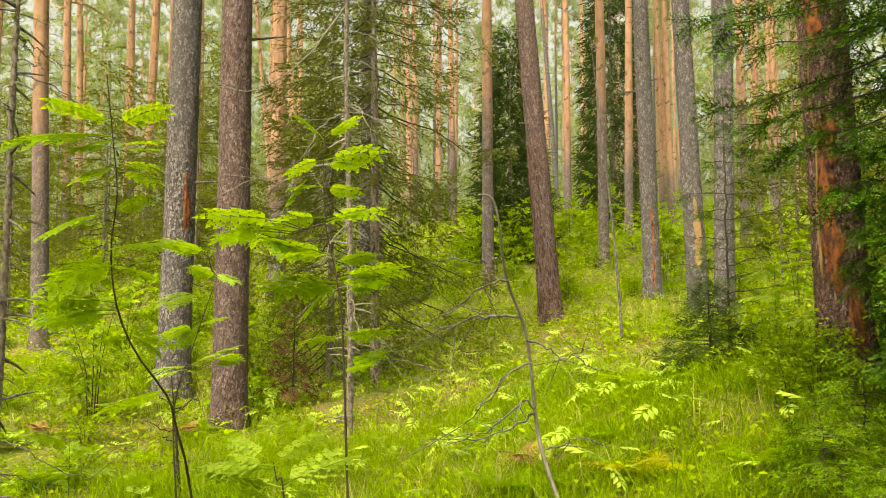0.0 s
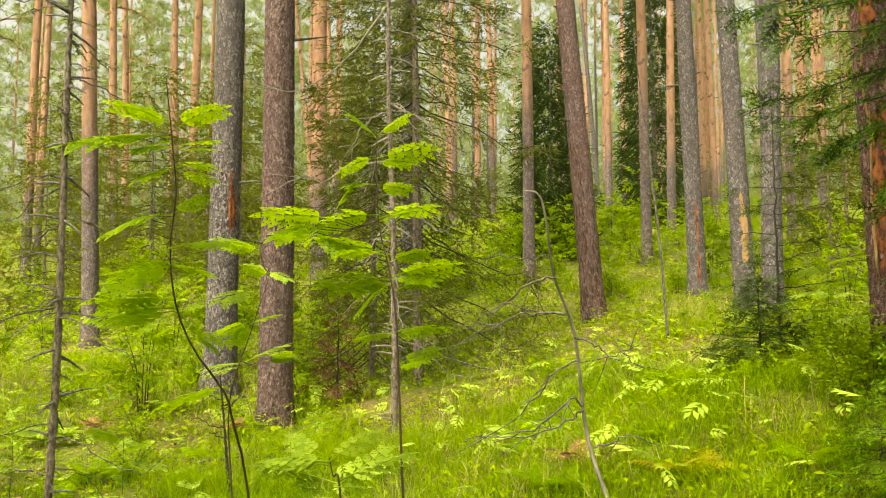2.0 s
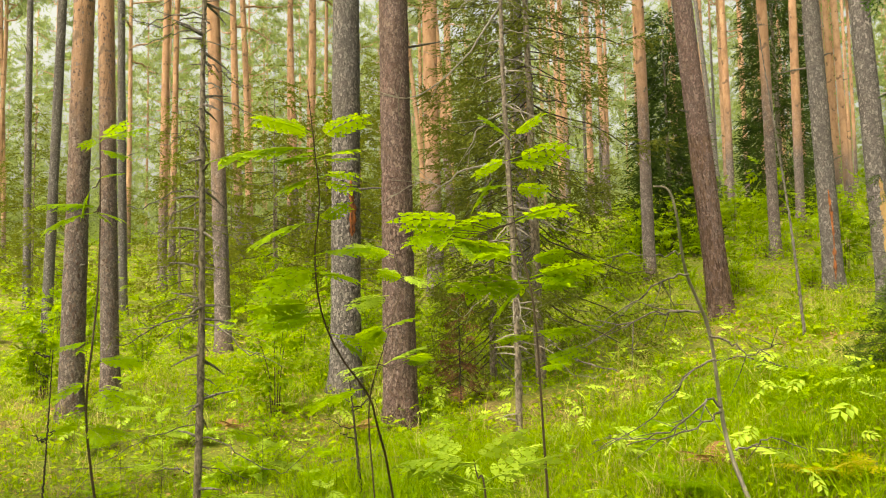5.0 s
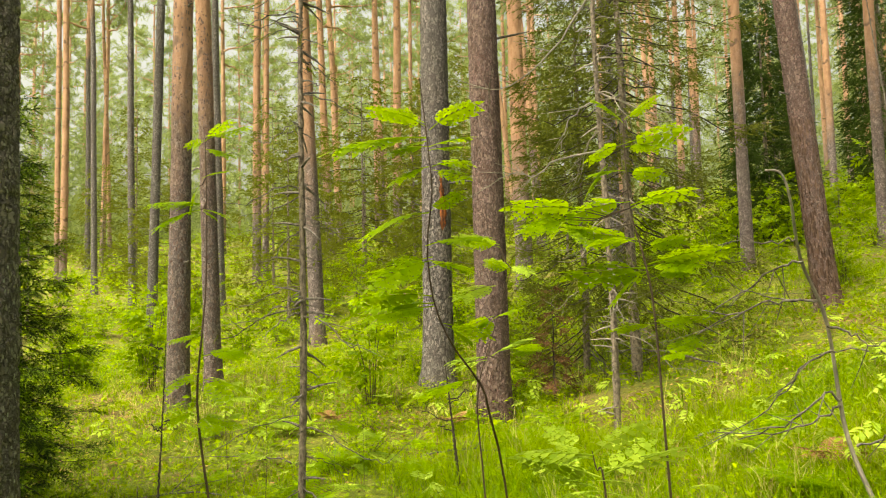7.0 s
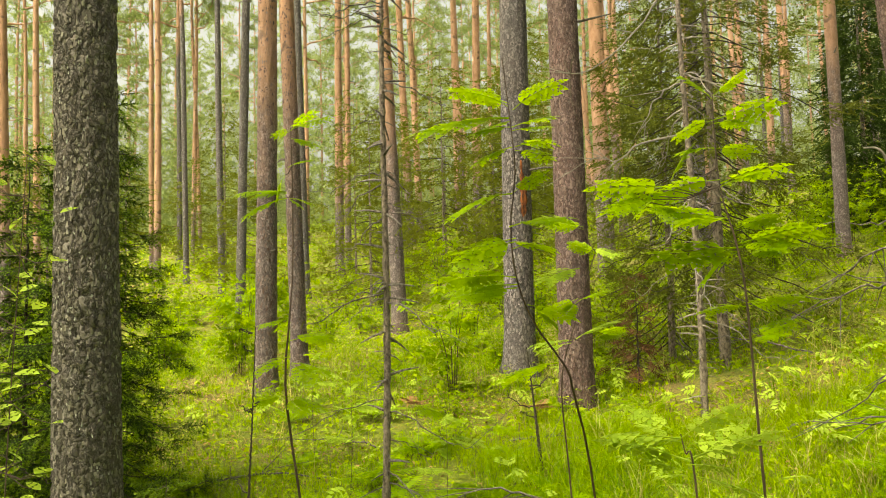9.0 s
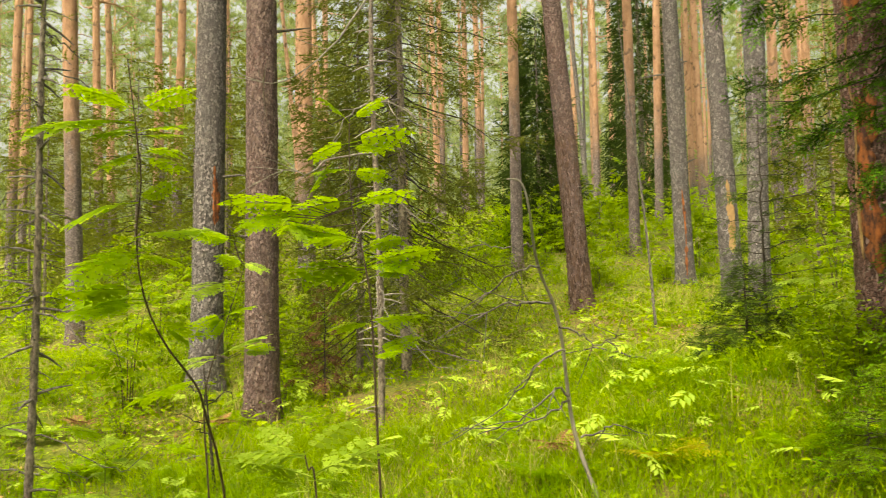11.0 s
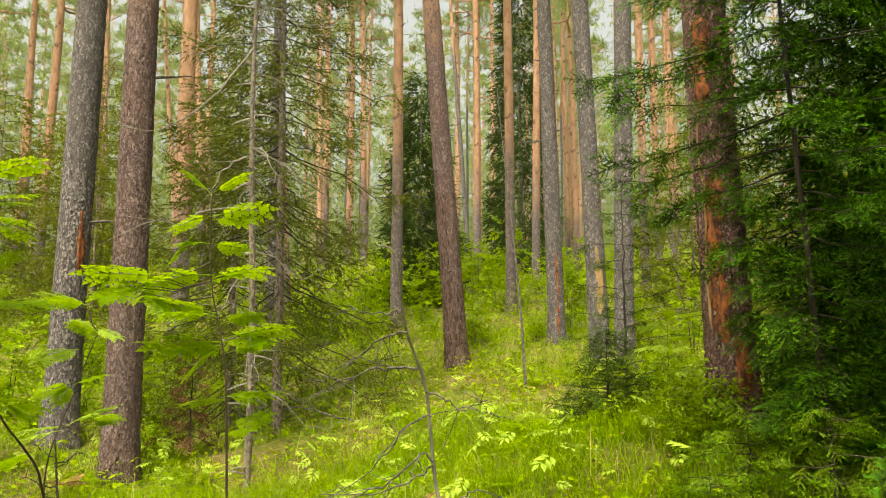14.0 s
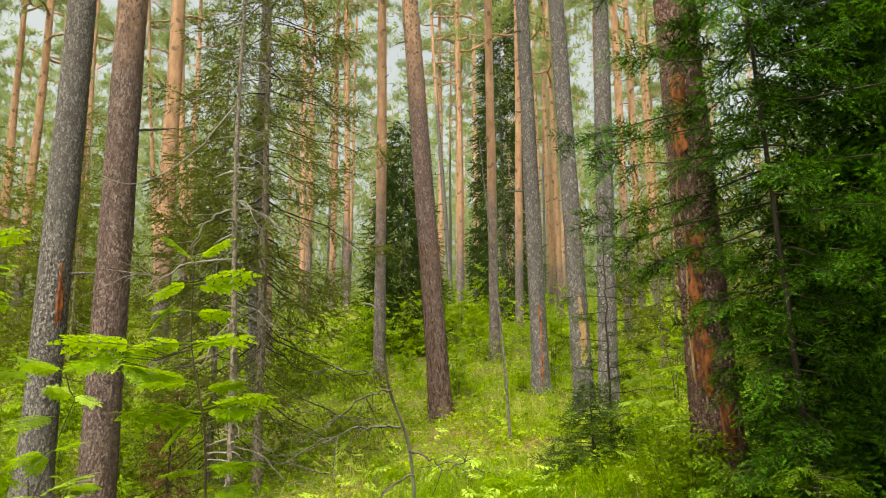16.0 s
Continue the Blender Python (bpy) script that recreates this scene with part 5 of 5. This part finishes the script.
# ---- grass, herbs and far undergrowth ----
def blade_template(bend):
    u = np.array([0, 0.35, 0.7, 1.0])
    w = np.array([0.5, 0.42, 0.27, 0.0])
    c = np.stack([bend * u ** 2, 0 * u, u * (1 - 0.35 * bend * u)], -1)
    l, r = c.copy(), c.copy()
    l[:, 1] -= w
    r[:, 1] += w
    v = np.concatenate([l[:3], r[:3], c[3:]])
    f = np.array([(0, 3, 4), (0, 4, 1), (1, 4, 5), (1, 5, 2), (2, 5, 6)])
    return v, f


def grass_patch(name, n, r0, r1, height, width, label, left=56, right=42, material=None):
    """Blades in tufts, bent over, thicker here and thinner there."""
    pieces = []
    tx, ty = fan(n // 14, r0, r1, left, right)
    keep = value_noise(np.stack([tx * 0.7, ty * 0.7, 0 * tx + 8], -1)) > 0.14
    bare = np.exp(-((tx + 0.7) ** 2 + (ty - 8.3) ** 2) / 1.6) + np.exp(-((tx - 0.9) ** 2 / 3 + (ty - 10.6) ** 2) / 1.0) + np.exp(-((tx + 3.6) ** 2 + (ty - 6.9) ** 2) / 1.2)
    keep &= RNG.uniform(0, 1, len(tx)) > 0.75 * bare
    tx, ty = tx[keep], ty[keep]
    for bend in (0.35, 0.7, 1.05):
        m = n // 3
        k = RNG.integers(len(tx), size=m)
        x, y = tx[k] + RNG.normal(0, 0.07, m), ty[k] + RNG.normal(0, 0.07, m)
        a = RNG.uniform(0, 2 * np.pi, m)
        t = RNG.normal(0, 0.22, (m, 2))
        z = unit(np.stack([t[:, 0], t[:, 1], np.ones(m)], -1))
        d = unit(np.cross(np.stack([-np.sin(a), np.cos(a), 0 * a], -1), z))
        mats = np.stack([d, np.cross(z, d), z], 2)
        tall = 0.55 + 0.75 * value_noise(np.stack([x * 0.5, y * 0.5, 0 * x + 2], -1))
        h = height * tall * RNG.uniform(0.45, 1.25, m)
        sc = np.stack([h, width * RNG.uniform(0.6, 1.3, m), h], -1)
        pieces.append(scatter(*blade_template(bend), np.stack([x, y, ground_z(x, y) - 0.01], -1), mats, sc))
    V, F = joined(pieces)
    tagged(new(name, mesh_of(name, V, F, material or GRASS, False)), label, "grass", kind="stuff")


def herb_patch(name, n, r0, r1, h0, h1, size, material, label, per=9, spread=0.13, leaf=None):
    """Small leaves held flat in loose clumps above the ground."""
    cx, cy = fan(n // per, r0, r1)
    k = RNG.integers(len(cx), size=n)
    x, y = cx[k] + RNG.normal(0, spread, n), cy[k] + RNG.normal(0, spread, n)
    top = h0 + (h1 - h0) * RNG.uniform(0, 1, len(cx))[k] * (0.4 + 0.9 * value_noise(np.stack([x * 0.45, y * 0.45, 0 * x + 5], -1)))
    z = ground_z(x, y) + top * RNG.uniform(0.35, 1.0, n)
    a = RNG.uniform(0, 2 * np.pi, n)
    d = np.stack([np.cos(a), np.sin(a), RNG.normal(-0.05, 0.3, n)], -1)
    V, F = scatter(*(leaf or LEAF_SMALL), np.stack([x, y, z], -1), bases(d, roll=RNG.normal(0, 0.35, n)), size * RNG.uniform(0.6, 1.3, n))
    tagged(new(name, mesh_of(name, V, F, material, False)), label, "undergrowth", kind="stuff")


grass_patch("grass", 66000, 1.9, 7.5, 0.25, 0.0065, "long fresh green grass on the forest floor")
grass_patch("grass", 46000, 7.5, 15.0, 0.17, 0.011, "long fresh green grass further up the slope")
grass_patch("grass", 16000, 15.0, 34.0, 0.32, 0.03, "distant grass between the pines")
grass_patch("grass", 18000, 0.5, 8.0, 0.22, 0.009, "grass around and behind the path", left=318, right=-56)
grass_patch("grass", 2500, 0.5, 1.9, 0.2, 0.008, "short grass beside the path")
herb_patch("low_herbs", 15000, 2.0, 8.0, 0.06, 0.26, 0.05, HERB, "low leafy herbs among the grass")
herb_patch("low_herbs", 26000, 8.0, 17.0, 0.06, 0.34, 0.08, HERB, "leafy herbs and bilberry further up the slope", spread=0.2)
herb_patch("undergrowth", 40000, 17.0, 46.0, 0.15, 1.0, 0.15, SHRUB, "distant light green undergrowth", spread=0.4)


herb_patch("low_rowan_leaves", 650, 2.2, 10.0, 0.15, 0.5, 0.17, ROWAN_PALE, "pale feathered leaves of tiny rowans in the grass", per=5, spread=0.1, leaf=COMPOUND_FAR)
herb_patch("dry_litter", 9000, 3.0, 13.0, 0.01, 0.05, 0.05, LITTER_LEAF, "dry brown leaves and needles on the ground", per=70, spread=0.35)
grass_patch("dry_grass", 5200, 2.4, 13.0, 0.42, 0.0042, "dry straw-coloured stalks standing in the grass", material=STRAW)


def far_woods(n):
    """Needle foliage of young trees and lower crowns, deep in the forest."""
    x, y = fan(n // 30, 48, 92, 64, 48)
    k = RNG.integers(len(x), size=n)
    h = np.where(RNG.uniform(0, 1, len(x)) < 0.45, RNG.uniform(3, 10, len(x)), RNG.uniform(12, 27, len(x)))
    az = np.degrees(np.arctan2(-x, y))
    h = np.where((az > 42) & (az < 46.5), h * 0.45, h)[k]
    px, py = x[k] + RNG.normal(0, 1.6, n), y[k] + RNG.normal(0, 1.6, n)
    z = ground_z(px, py) + h * RNG.uniform(0.05, 1.0, n)
    V, F = scatter(*TUFT_FAR, np.stack([px, py, z], -1), bases(RNG.normal(0, 1, (n, 3)) + [0, 0, 0.3]), RNG.uniform(0.4, 0.85, n))
    tagged(new("far_woods", mesh_of("far_woods", V, F, NEEDLE_PINE_HAZY, False)), "distant pine foliage closing the forest", "woods", kind="stuff")


far_woods(86000)


def slim_stand(n):
    """Slim pines close together, deep in the forest up the slope."""
    models = [m for m in scene.collection.objects if m.name.startswith("pine_tree") and 24 < m.location.y < 36 and m.location.x > 3]
    x, y = fan(n, 36, 52, 4, 28)
    for k in range(n):
        m = models[int(RNG.integers(len(models)))]
        copy_thing(m, Matrix.Translation(at_ground(x[k], y[k], 0.1)) @ pose(0, 0, 0, RNG.normal(0, 0.5), RNG.normal(0, 0.5), RNG.uniform(0, 360)) @ Matrix.Diagonal((0.72, 0.72, 1.0, 1)))


slim_stand(14)


# ---- small things on the floor ----
def fallen_branch(x, y, yaw, length):
    ob = new("fallen_branch")
    ob.matrix_basis = Matrix.Translation(at_ground(x, y)) @ pose(0, 0, 0.03, 0, RNG.uniform(-6, 6), yaw)
    tagged(ob, "dry fallen branch lying in the grass", "branch")
    stick_branch(ob, [(0, 0, 0.02), (length * 0.35, 0.05, 0.10), (length * 0.7, -0.04, 0.12), (length, 0.03, 0.05)], 0.011, 5, TWIG_GREY)


for fx, fy, fa, fl in [(-3.6, 6.7, 170, 1.1), (-2.6, 7.0, 12, 0.9), (-4.6, 5.4, 30, 1.2), (0.1, 8.8, 160, 1.3), (-0.2, 6.6, 20, 0.9), (1.6, 7.2, 140, 1.0), (-1.6, 5.4, 200, 0.8)]:
    fallen_branch(fx, fy, fa, fl)


def dead_fern(x, y):
    ob = new("dead_fern")
    ob.location = at_ground(x, y)
    tagged(ob, "withered orange-brown fern in the grass", "fern")
    for k in range(6):
        f = part("frond", DRY_FROND, ob)
        f.matrix_basis = pose(0, 0, 0.08, 0, -RNG.uniform(5, 45), k * 60 + RNG.uniform(-15, 15)) @ Matrix.Scale(RNG.uniform(0.2, 0.32), 4)


DRY_FROND = mesh_of("frond", *frond(10, 0.5), LITTER)
for fx, fy in [(0.12, 3.3), (0.2, 3.15), (0.02, 3.45), (0.3, 3.4), (0.55, 5.2), (-3.9, 7.9), (-2.6, 8.1)]:
    dead_fern(fx, fy)
